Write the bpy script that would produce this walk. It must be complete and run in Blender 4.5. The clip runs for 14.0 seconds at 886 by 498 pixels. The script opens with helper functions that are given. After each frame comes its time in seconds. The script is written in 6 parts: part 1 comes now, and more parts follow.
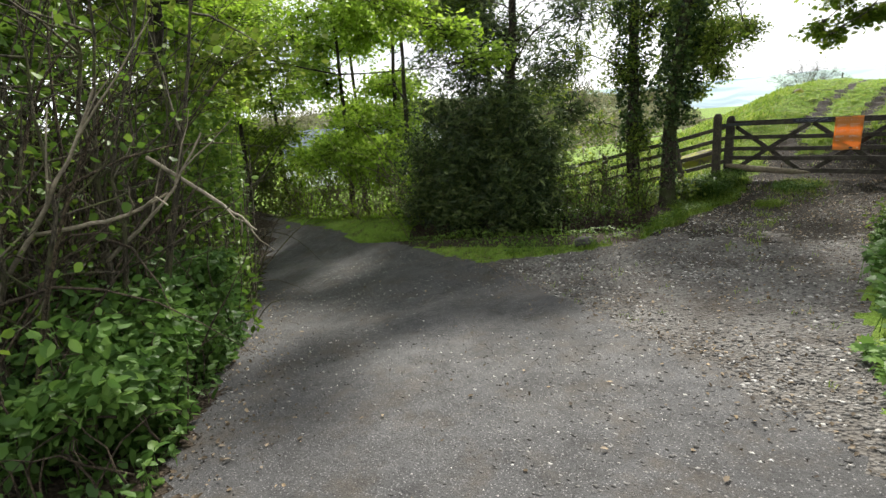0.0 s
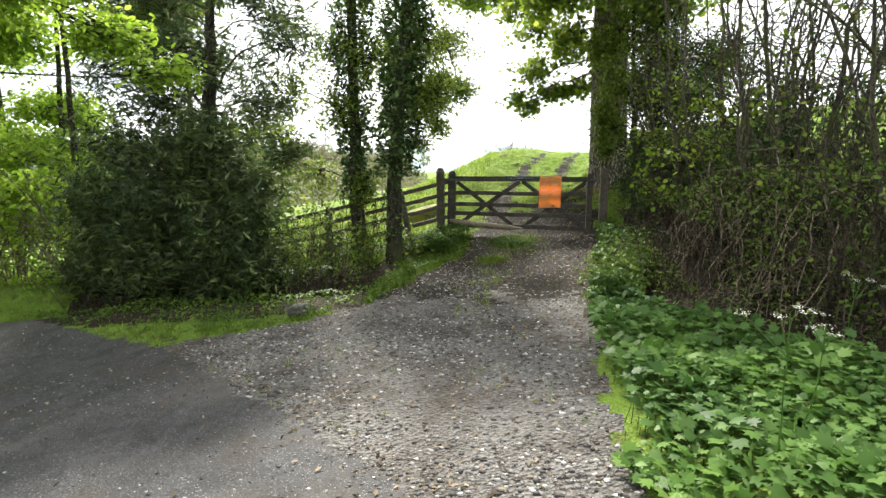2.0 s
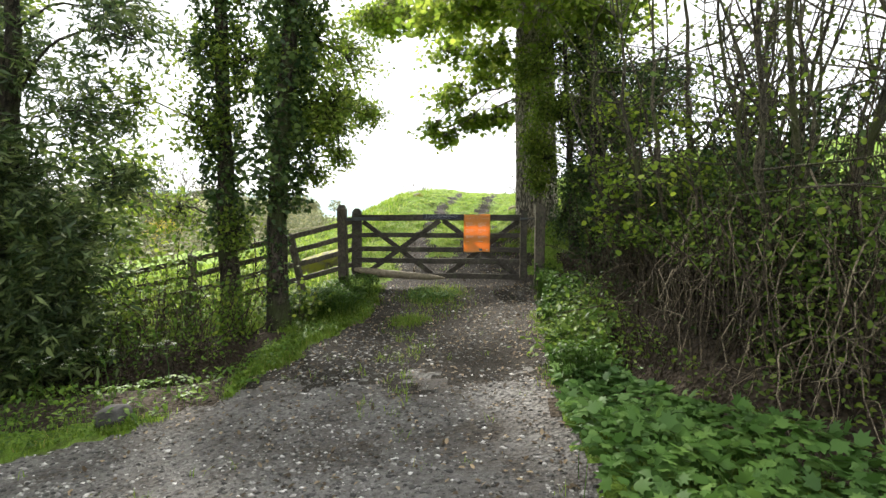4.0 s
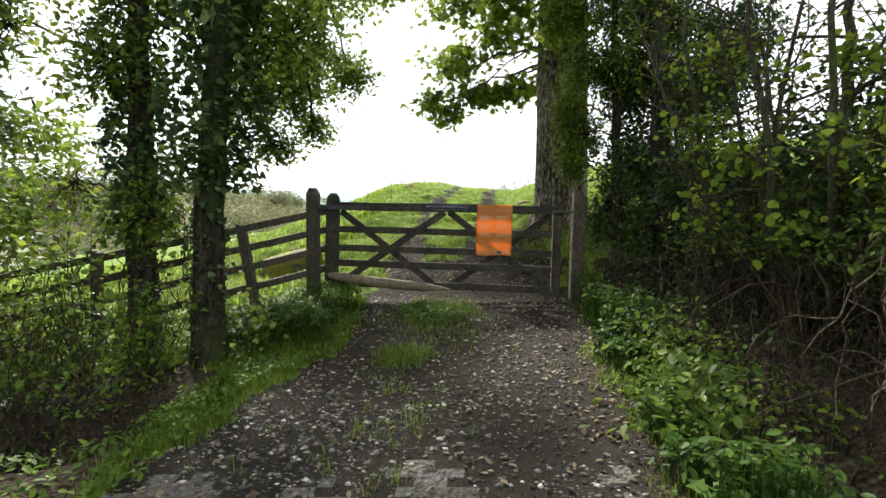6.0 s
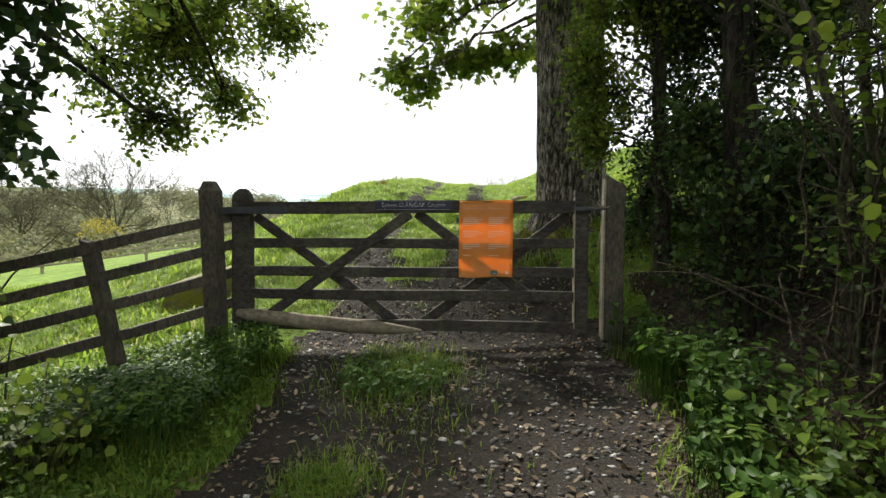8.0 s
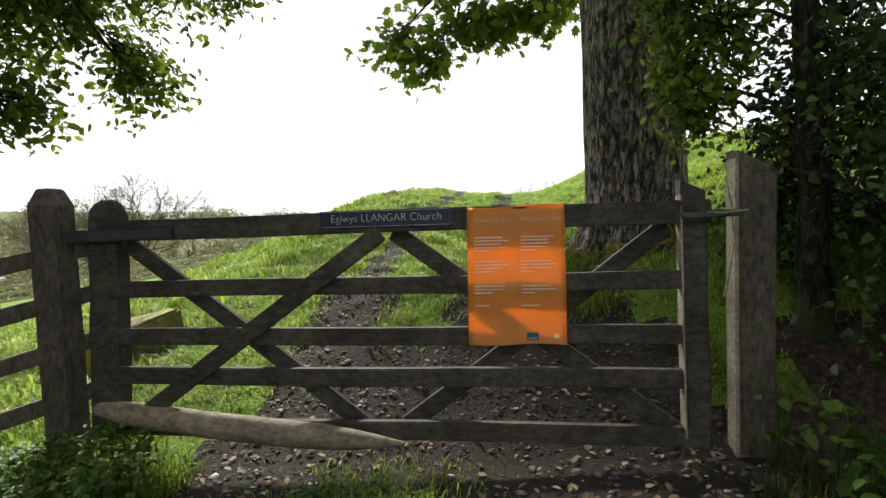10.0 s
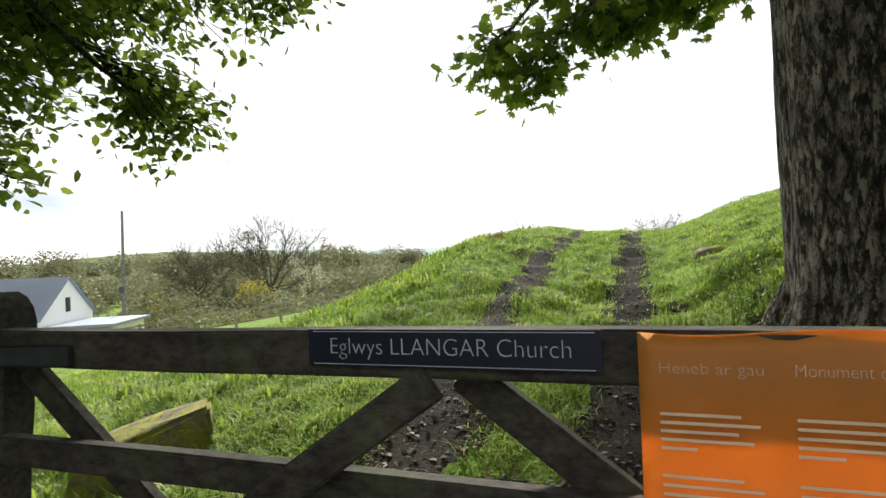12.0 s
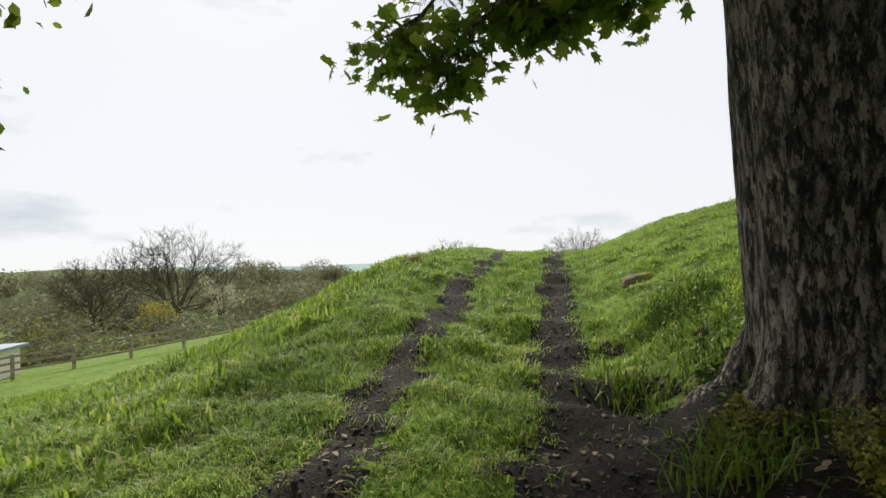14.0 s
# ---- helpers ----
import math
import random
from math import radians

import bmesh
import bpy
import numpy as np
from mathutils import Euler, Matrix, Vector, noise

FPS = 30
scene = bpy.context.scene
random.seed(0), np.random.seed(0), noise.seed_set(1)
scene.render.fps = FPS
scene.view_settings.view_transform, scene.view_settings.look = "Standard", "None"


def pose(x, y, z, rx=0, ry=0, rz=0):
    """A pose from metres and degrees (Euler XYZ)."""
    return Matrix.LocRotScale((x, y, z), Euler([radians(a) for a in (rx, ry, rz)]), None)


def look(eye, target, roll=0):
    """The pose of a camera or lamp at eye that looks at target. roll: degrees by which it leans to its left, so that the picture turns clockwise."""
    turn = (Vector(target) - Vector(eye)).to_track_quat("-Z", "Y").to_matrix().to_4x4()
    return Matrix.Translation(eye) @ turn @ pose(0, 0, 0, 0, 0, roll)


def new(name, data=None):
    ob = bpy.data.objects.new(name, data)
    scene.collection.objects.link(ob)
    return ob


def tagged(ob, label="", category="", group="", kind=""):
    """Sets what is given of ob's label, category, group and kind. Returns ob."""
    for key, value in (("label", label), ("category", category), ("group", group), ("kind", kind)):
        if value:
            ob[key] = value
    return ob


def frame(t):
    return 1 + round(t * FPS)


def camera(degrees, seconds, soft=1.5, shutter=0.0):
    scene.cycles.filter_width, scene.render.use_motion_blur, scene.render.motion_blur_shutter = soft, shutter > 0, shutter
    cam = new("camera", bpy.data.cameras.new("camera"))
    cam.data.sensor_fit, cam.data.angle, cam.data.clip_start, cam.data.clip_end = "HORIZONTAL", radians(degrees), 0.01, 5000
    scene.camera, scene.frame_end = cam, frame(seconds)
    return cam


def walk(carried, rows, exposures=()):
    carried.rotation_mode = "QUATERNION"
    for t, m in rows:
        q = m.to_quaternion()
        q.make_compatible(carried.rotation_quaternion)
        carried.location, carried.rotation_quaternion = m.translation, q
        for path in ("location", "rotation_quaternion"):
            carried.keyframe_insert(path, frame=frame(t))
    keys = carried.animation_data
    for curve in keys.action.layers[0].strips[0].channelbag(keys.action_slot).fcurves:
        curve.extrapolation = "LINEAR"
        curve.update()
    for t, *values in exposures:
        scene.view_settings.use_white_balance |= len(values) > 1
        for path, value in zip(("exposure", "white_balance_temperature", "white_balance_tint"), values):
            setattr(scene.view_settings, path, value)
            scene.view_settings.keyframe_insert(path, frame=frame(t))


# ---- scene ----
cam = camera(79.7, 14.0)
PATH = [
    (0, (3.597, -12.381, 1.592), (2.239, -10.994, 1.109), -4.0),
    (0.5, (3.477, -12.009, 1.541), (2.482, -10.325, 1.124), -3.0),
    (1, (3.314, -11.571, 1.47), (2.674, -9.713, 1.103), -2.2),
    (1.5, (3.189, -11.115, 1.394), (2.61, -9.232, 1.051), -1.8),
    (2, (3.079, -10.619, 1.346), (2.516, -8.727, 1.029), -0.0),
    (2.5, (2.975, -10.089, 1.308), (2.587, -8.146, 1.038), 0.2),
    (3, (2.911, -9.591, 1.288), (2.54, -7.64, 1.055), 0.5),
    (3.5, (2.756, -9.099, 1.253), (2.483, -7.123, 1.103), 0.7),
    (3.7, (2.711, -8.903, 1.228), (2.453, -6.925, 1.075), 0.3),
    (5.8, (2.145, -6.666, 1.027), (1.949, -4.679, 0.911), 0.5),
    (6, (2.132, -6.449, 1.033), (1.938, -4.464, 0.884), 1.4),
    (6.5, (2.133, -5.874, 1.041), (1.974, -3.888, 0.867), 0.2),
    (7, (2.089, -5.328, 1.025), (1.936, -3.34, 0.871), -1.0),
    (7.2, (2.075, -5.116, 1.054), (1.954, -3.126, 0.891), 0.0),
    (9.3, (2.134, -2.947, 0.994), (1.936, -0.96, 0.883), -0.3),
    (9.5, (2.116, -2.772, 1.022), (1.924, -0.785, 0.914), -0.1),
    (10, (2.108, -2.391, 1.037), (1.846, -0.411, 0.937), -1.8),
    (10.5, (2.093, -2.038, 1.104), (1.701, -0.08, 0.996), -1.5),
    (11, (2.023, -1.721, 1.165), (1.628, 0.239, 1.199), -1.6),
    (11.5, (1.962, -1.378, 1.173), (1.45, 0.555, 1.21), -2.5),
    (12, (1.905, -1.058, 1.237), (1.242, 0.828, 1.284), -2.4),
    (12.5, (1.825, -0.76, 1.263), (1.129, 1.114, 1.302), -3.4),
    (13, (1.822, -0.506, 1.307), (1.136, 1.372, 1.331), -2.8),
    (13.5, (1.868, -0.336, 1.357), (1.296, 1.58, 1.41), -2.6),
    (14, (1.85, -0.221, 1.371), (1.462, 1.739, 1.466), -2.7),
]
EXPOSURES = [(0, 0.85), (1.5, 1.3), (3.5, 1.45), (6, 1.05), (9.5, 0.8), (11.5, 0.64), (12.5, 0.4), (14, -0.03)]
walk(cam, [(t, look(eye, target, roll)) for t, eye, target, roll in PATH], EXPOSURES)

# ---- sky, sun and exposure ----
world = bpy.data.worlds.new("sky")
scene.world = world
world.use_nodes = True
wn, wl = world.node_tree.nodes, world.node_tree.links
wn.clear()
SUN_DIR = Vector((-0.5, 0.8, 0.85)).normalized()
sky = wn.new("ShaderNodeTexSky")
sky.sky_type = "NISHITA"
sky.sun_disc = False
sky.sun_elevation = math.asin(SUN_DIR.z)
sky.sun_rotation = math.atan2(SUN_DIR.x, SUN_DIR.y)
wtc = wn.new("ShaderNodeTexCoord")
wmap = wn.new("ShaderNodeMapping")
wmap.inputs["Scale"].default_value = (1.0, 1.0, 3.2)
wnoise = wn.new("ShaderNodeTexNoise")
wnoise.inputs["Scale"].default_value = 2.3
wnoise.inputs["Detail"].default_value = 6
wramp = wn.new("ShaderNodeValToRGB")
wramp.color_ramp.elements[0].position, wramp.color_ramp.elements[0].color = 0.3, (7.5, 8.3, 9.3, 1)
wramp.color_ramp.elements[1].position, wramp.color_ramp.elements[1].color = 0.42, (13.0, 13.2, 13.5, 1)
wmix = wn.new("ShaderNodeMixRGB")
wmix.inputs[0].default_value = 0.88
wbg = wn.new("ShaderNodeBackground")
wbg.inputs["Strength"].default_value = 0.076
wout = wn.new("ShaderNodeOutputWorld")
wl.new(wtc.outputs["Generated"], wmap.inputs[0])
wl.new(wmap.outputs[0], wnoise.inputs["Vector"])
wl.new(wnoise.outputs["Fac"], wramp.inputs[0])
wl.new(sky.outputs[0], wmix.inputs[1])
wl.new(wramp.outputs[0], wmix.inputs[2])
wl.new(wmix.outputs[0], wbg.inputs[0])
wl.new(wbg.outputs[0], wout.inputs[0])

sun = new("sun", bpy.data.lights.new("sun", "SUN"))
sun.data.energy = 5.0
sun.data.angle = radians(7)
sun.data.color = (1.0, 0.95, 0.86)
sun.matrix_world = look(SUN_DIR * 60, (0, 0, 0))


# ---- materials ----
class Nodes:
    """A small wrapper for building node materials."""

    def __init__(self, name):
        self.mat = bpy.data.materials.new(name)
        self.mat.use_nodes = True
        self.t = self.mat.node_tree
        self.t.nodes.clear()
        self.out = self.t.nodes.new("ShaderNodeOutputMaterial")
        self.pos = self.t.nodes.new("ShaderNodeNewGeometry").outputs["Position"]

    def node(self, kind, **values):
        n = self.t.nodes.new(kind)
        for k, v in values.items():
            n.inputs[k.replace("_", " ")].default_value = v
        return n

    def link(self, a, b):
        self.t.links.new(a, b)

    def noise(self, scale, detail=4.0, rough=0.6, vec=None):
        n = self.node("ShaderNodeTexNoise", Scale=scale, Detail=detail, Roughness=rough)
        self.link(vec or self.pos, n.inputs["Vector"])
        return n.outputs["Fac"]

    def ramp(self, fac, stops):
        r = self.t.nodes.new("ShaderNodeValToRGB")
        e = r.color_ramp.elements
        while len(e) < len(stops):
            e.new(0.5)
        for el, (p, c) in zip(e, stops):
            el.position, el.color = p, (*c, 1) if len(c) == 3 else c
        self.link(fac, r.inputs[0])
        return r.outputs[0]

    def mix(self, fac, a, b, mode="MIX"):
        m = self.t.nodes.new("ShaderNodeMixRGB")
        m.blend_type = mode
        for i, v in enumerate((fac, a, b)):
            if hasattr(v, "is_linked"):
                self.link(v, m.inputs[i])
            elif i == 0:
                m.inputs[0].default_value = v
            else:
                m.inputs[i].default_value = (*v, 1)
        return m.outputs[0]

    def bump(self, height, strength=0.5, distance=0.02):
        b = self.node("ShaderNodeBump", Strength=strength, Distance=distance)
        self.link(height, b.inputs["Height"])
        return b.outputs[0]

    def finish(self, color, rough=0.8, normal=None, metallic=0.0, translucent=0.0, specular=0.4, glow=None):
        p = self.node("ShaderNodeBsdfPrincipled", Metallic=metallic)
        p.inputs["Specular IOR Level"].default_value = specular
        if hasattr(color, "is_linked"):
            self.link(color, p.inputs["Base Color"])
        else:
            p.inputs["Base Color"].default_value = (*color, 1)
        if hasattr(rough, "is_linked"):
            self.link(rough, p.inputs["Roughness"])
        else:
            p.inputs["Roughness"].default_value = rough
        if normal is not None:
            self.link(normal, p.inputs["Normal"])
        shader = p.outputs[0]
        if translucent:
            tr = self.node("ShaderNodeBsdfTranslucent")
            if hasattr(color, "is_linked"):
                self.link(color, tr.inputs["Color"])
            else:
                tr.inputs["Color"].default_value = (*color, 1)
            mx = self.node("ShaderNodeMixShader", Fac=translucent)
            self.link(shader, mx.inputs[1])
            self.link(tr.outputs[0], mx.inputs[2])
            shader = mx.outputs[0]
        self.link(shader, self.out.inputs[0])
        return self.mat


def leaf_material(name, dark, mid, light, rough=0.45, translucent=0.45, specular=0.2):
    n = Nodes(name)
    rough = max(rough, 0.5)
    rnd = n.t.nodes.new("ShaderNodeNewGeometry").outputs["Random Per Island"]
    c = n.ramp(rnd, [(0.0, dark), (0.5, mid), (1.0, light)])
    patch = n.ramp(n.noise(1.3, 2.0), [(0.35, (0.75, 0.78, 0.8)), (0.7, (1.2, 1.15, 0.95))])
    c = n.mix(1.0, c, patch, "MULTIPLY")
    return n.finish(c, rough, translucent=translucent, specular=specular)


def bark_material(name, dark, light, scale=9.0, moss=None, depth=0.03):
    n = Nodes(name)
    mp = n.node("ShaderNodeMapping", Scale=(1.0, 1.0, 0.28))
    n.link(n.pos, mp.inputs[0])
    ridge = n.noise(scale * 1.5, 8.0, 0.7, mp.outputs[0])
    fine = n.noise(70.0, 6.0, 0.75)
    v = n.node("ShaderNodeTexVoronoi", Scale=scale * 1.3)
    v.feature = "DISTANCE_TO_EDGE"
    n.link(n.mix(0.25, mp.outputs[0], ridge, "ADD"), v.inputs["Vector"])
    plates = n.mix(0.45, n.ramp(ridge, [(0.36, (0, 0, 0)), (0.64, (1, 1, 1))]), n.ramp(v.outputs["Distance"], [(0.0, (0, 0, 0)), (0.3, (1, 1, 1))]))
    plates = n.mix(0.3, plates, fine)
    c = n.ramp(plates, [(0.22, tuple(0.22 * x for x in dark)), (0.42, dark), (0.66, light), (1.0, tuple(min(1, 1.25 * x) for x in light))])
    c = n.mix(1.0, c, n.ramp(n.noise(1.9, 4.0), [(0.3, (0.6, 0.58, 0.56)), (0.7, (1.25, 1.2, 1.12))]), "MULTIPLY")
    if moss:
        c = n.mix(n.ramp(n.noise(3.1, 5.0), [(0.5, (0, 0, 0)), (0.66, (1, 1, 1))]), c, moss)
    return n.finish(c, 0.9, n.bump(plates, 1.0, depth), specular=0.2)


def wood_material(name, dark, light, green=0.0, along=(0.5, 1, 1)):
    n = Nodes(name)
    mp = n.node("ShaderNodeMapping", Scale=along)
    tc = n.t.nodes.new("ShaderNodeTexCoord").outputs["Object"]
    n.link(tc, mp.inputs[0])
    grain = n.noise(45.0, 6.0, 0.7, mp.outputs[0])
    blotch = n.noise(4.0, 5.0, 0.6)
    c = n.mix(n.ramp(grain, [(0.35, (0, 0, 0)), (0.65, (1, 1, 1))]), dark, light)
    c = n.mix(1.0, c, n.ramp(blotch, [(0.3, (0.55, 0.55, 0.55)), (0.7, (1.3, 1.28, 1.2))]), "MULTIPLY")
    if green:
        c = n.mix(n.ramp(n.noise(7.0, 6.0), [(0.52, (0, 0, 0)), (0.75, (green, green, green))]), c, (0.09, 0.12, 0.04))
    return n.finish(c, 0.82, n.bump(grain, 0.5, 0.006), specular=0.25)


def ground_material():
    n = Nodes("meadow_ground")
    c = n.ramp(n.noise(0.9, 6.0), [(0.3, (0.1, 0.16, 0.024)), (0.55, (0.15, 0.24, 0.036)), (0.75, (0.21, 0.28, 0.06))])
    soil = n.ramp(n.noise(14.0, 6.0), [(0.35, (0.03, 0.025, 0.016)), (0.7, (0.075, 0.062, 0.036))])
    c = n.mix(n.ramp(n.noise(4.7, 6.0), [(0.48, (0, 0, 0)), (0.66, (0.75, 0.75, 0.75))]), c, soil)
    c = n.mix(1.0, c, n.ramp(n.noise(60.0, 3.0), [(0.3, (0.6, 0.6, 0.6)), (0.7, (1.3, 1.3, 1.3))]), "MULTIPLY")
    return n.finish(c, 0.95, n.bump(n.noise(25.0, 6.0), 0.8, 0.05), specular=0.1)


def litter_material():
    n = Nodes("leaf_litter")
    v = n.node("ShaderNodeTexVoronoi", Scale=26.0)
    n.link(n.pos, v.inputs["Vector"])
    c = n.ramp(n.noise(30.0, 5.0), [(0.3, (0.014, 0.011, 0.008)), (0.55, (0.034, 0.026, 0.018)), (0.75, (0.075, 0.056, 0.036))])
    hs = n.node("ShaderNodeHueSaturation", Saturation=0.0)
    n.link(v.outputs["Color"], hs.inputs["Color"])
    c = n.mix(0.6, c, hs.outputs[0], "SOFT_LIGHT")
    return n.finish(c, 0.9, n.bump(v.outputs["Distance"], 0.8, 0.04), specular=0.15)


def earth_material():
    n = Nodes("trodden_earth")
    fine = n.noise(90.0, 6.0, 0.75)
    c = n.ramp(fine, [(0.3, (0.011, 0.009, 0.007)), (0.52, (0.028, 0.024, 0.019)), (0.7, (0.066, 0.057, 0.046))])
    c = n.mix(1.0, c, n.ramp(n.noise(3.0, 5.0), [(0.3, (0.7, 0.68, 0.64)), (0.7, (1.3, 1.28, 1.22))]), "MULTIPLY")
    return n.finish(c, 0.92, n.bump(n.noise(40.0, 7.0, 0.7), 0.9, 0.03), specular=0.2)


def asphalt_material():
    n = Nodes("worn_asphalt")
    fine = n.noise(160.0, 4.0, 0.8)
    c = n.ramp(fine, [(0.3, (0.019, 0.019, 0.019)), (0.55, (0.041, 0.041, 0.042)), (0.72, (0.1, 0.1, 0.098))])
    chip = n.node("ShaderNodeTexVoronoi", Scale=62.0)
    n.link(n.pos, chip.inputs["Vector"])
    tone = n.node("ShaderNodeHueSaturation", Saturation=0.0)
    n.link(chip.outputs["Color"], tone.inputs["Color"])
    c = n.mix(0.6, c, n.ramp(tone.outputs[0], [(0.15, (0.3, 0.3, 0.3)), (0.6, (0.95, 0.95, 0.94)), (0.9, (1.6, 1.58, 1.54))]), "MULTIPLY")
    c = n.mix(1.0, c, n.ramp(n.noise(0.8, 5.0), [(0.3, (0.8, 0.79, 0.77)), (0.7, (1.25, 1.26, 1.3))]), "MULTIPLY")
    c = n.mix(1.0, c, n.ramp(n.noise(5.5, 6.0, 0.7), [(0.35, (0.72, 0.71, 0.7)), (0.65, (1.2, 1.2, 1.2))]), "MULTIPLY")
    sp = n.node("ShaderNodeTexVoronoi", Scale=46.0)
    n.link(n.pos, sp.inputs["Vector"])
    c = n.mix(n.ramp(sp.outputs["Distance"], [(0.17, (0.75, 0.75, 0.75)), (0.24, (0, 0, 0))]), c, (0.27, 0.265, 0.26))
    dirt = n.ramp(n.noise(1.9, 7.0, 0.72), [(0.5, (0, 0, 0)), (0.66, (0.85, 0.85, 0.85))])
    c = n.mix(dirt, c, n.ramp(n.noise(50.0, 5.0), [(0.3, (0.026, 0.021, 0.016)), (0.7, (0.075, 0.062, 0.048))]))
    return n.finish(c, n.ramp(n.noise(3.0), [(0.3, (0.62, 0.62, 0.62)), (0.7, (0.9, 0.9, 0.9))]), n.bump(n.mix(0.4, fine, chip.outputs["Distance"]), 0.7, 0.014), specular=0.35)


def gravel_material():
    n = Nodes("gravel_bed")
    v = n.node("ShaderNodeTexVoronoi", Scale=34.0)
    n.link(n.pos, v.inputs["Vector"])
    hsv = n.node("ShaderNodeHueSaturation", Saturation=0.0)
    n.link(v.outputs["Color"], hsv.inputs["Color"])
    c = n.mix(hsv.outputs[0], (0.042, 0.039, 0.035), (0.16, 0.151, 0.14))
    soil = n.ramp(n.noise(20.0, 5.0), [(0.3, (0.024, 0.02, 0.016)), (0.7, (0.075, 0.06, 0.045))])
    c = n.mix(n.ramp(n.noise(1.7, 6.0), [(0.42, (0, 0, 0)), (0.68, (0.9, 0.9, 0.9))]), c, soil)
    return n.finish(c, 0.85, n.bump(v.outputs["Distance"], 1.0, 0.03), specular=0.3)


def stone_material(name, stops):
    n = Nodes(name)
    rnd = n.t.nodes.new("ShaderNodeNewGeometry").outputs["Random Per Island"]
    c = n.ramp(rnd, stops)
    c = n.mix(1.0, c, n.ramp(n.noise(70.0, 4.0), [(0.3, (0.65, 0.65, 0.65)), (0.7, (1.25, 1.25, 1.25))]), "MULTIPLY")
    return n.finish(c, 0.75, specular=0.35)


def grass_material(name, stops):
    n = Nodes(name)
    rnd = n.t.nodes.new("ShaderNodeNewGeometry").outputs["Random Per Island"]
    c = n.ramp(rnd, stops)
    c = n.mix(1.0, c, n.ramp(n.noise(0.8, 4.0), [(0.32, (0.66, 0.72, 0.62)), (0.68, (1.25, 1.18, 1.05))]), "MULTIPLY")
    return n.finish(c, 0.55, translucent=0.45, specular=0.25)


def plain_material(name, color, rough=0.6, metallic=0.0, translucent=0.0, vary=0.25):
    n = Nodes(name)
    lo, hi = tuple(x * (1 - vary) for x in color), tuple(min(1, x * (1 + vary)) for x in color)
    c = n.ramp(n.noise(11.0, 6.0), [(0.3, lo), (0.7, hi)])
    return n.finish(c, rough, n.bump(n.noise(60.0, 4.0), 0.15, 0.004), metallic, translucent)


M_GROUND = ground_material()
M_LITTER = litter_material()
M_ASPHALT = asphalt_material()
M_GRAVEL = gravel_material()
M_STONES = stone_material("gravel_stones", [(0.0, (0.03, 0.028, 0.025)), (0.4, (0.085, 0.081, 0.075)), (0.75, (0.19, 0.182, 0.168)), (0.92, (0.36, 0.345, 0.32)), (1.0, (0.58, 0.56, 0.52))])
M_DARKSTONES = stone_material("track_stones", [(0.0, (0.018, 0.016, 0.014)), (0.55, (0.045, 0.042, 0.038)), (0.86, (0.12, 0.113, 0.104)), (1.0, (0.38, 0.36, 0.335))])
M_GRASS = grass_material("meadow_grass", [(0.0, (0.11, 0.19, 0.022)), (0.5, (0.22, 0.34, 0.042)), (0.85, (0.33, 0.43, 0.07)), (1.0, (0.45, 0.42, 0.2))])
M_THATCH = grass_material("dead_grass", [(0.0, (0.07, 0.055, 0.028)), (0.6, (0.18, 0.145, 0.07)), (1.0, (0.34, 0.29, 0.15))])
M_VERGE = grass_material("verge_grass", [(0.0, (0.08, 0.14, 0.015)), (0.5, (0.15, 0.24, 0.026)), (0.9, (0.23, 0.32, 0.05)), (1.0, (0.32, 0.29, 0.13))])
M_HERB = leaf_material("herb_leaves", (0.045, 0.1, 0.022), (0.08, 0.165, 0.036), (0.135, 0.235, 0.06), 0.5, 0.4)
M_BRAMBLE = leaf_material("bramble_leaves", (0.05, 0.1, 0.016), (0.095, 0.18, 0.024), (0.18, 0.27, 0.04), 0.45, 0.4)
M_NETTLE = leaf_material("nettle_leaves", (0.03, 0.065, 0.013), (0.06, 0.125, 0.022), (0.11, 0.19, 0.035), 0.5, 0.4)
M_IVY = leaf_material("ivy_leaves", (0.018, 0.042, 0.012), (0.038, 0.075, 0.018), (0.11, 0.16, 0.04), 0.45, 0.3, 0.25)
M_YEW = leaf_material("evergreen_sprays", (0.022, 0.046, 0.014), (0.06, 0.1, 0.03), (0.17, 0.22, 0.075), 0.42, 0.4, 0.4)
M_SYCAMORE = leaf_material("sycamore_leaves", (0.1, 0.17, 0.022), (0.2, 0.29, 0.038), (0.35, 0.42, 0.07), 0.45, 0.6)
M_BEECH = leaf_material("young_leaves", (0.16, 0.26, 0.024), (0.25, 0.4, 0.04), (0.36, 0.5, 0.08), 0.45, 0.6)
M_HAWTHORN = leaf_material("hedge_leaves", (0.07, 0.12, 0.017), (0.13, 0.2, 0.028), (0.24, 0.3, 0.05), 0.45, 0.5)
M_BARK = bark_material("sycamore_bark", (0.085, 0.076, 0.064), (0.56, 0.515, 0.445), 16.0, None, 0.06)
M_BARK_DARK = bark_material("ivy_tree_bark", (0.022, 0.019, 0.015), (0.075, 0.063, 0.05), 16.0, (0.05, 0.065, 0.02), 0.02)
M_STEM = bark_material("hazel_stems", (0.05, 0.046, 0.034), (0.15, 0.135, 0.1), 30.0, (0.075, 0.085, 0.03), 0.006)
M_TWIG = bark_material("dead_twigs", (0.034, 0.027, 0.019), (0.14, 0.115, 0.08), 40.0, None, 0.003)
M_EARTH = earth_material()
M_DEADLEAF = leaf_material("fallen_leaves", (0.04, 0.028, 0.018), (0.1, 0.074, 0.048), (0.33, 0.26, 0.19), 0.7, 0.2)
M_PETAL = leaf_material("white_flowers", (0.6, 0.62, 0.55), (0.7, 0.72, 0.66), (0.8, 0.8, 0.76), 0.6, 0.4)
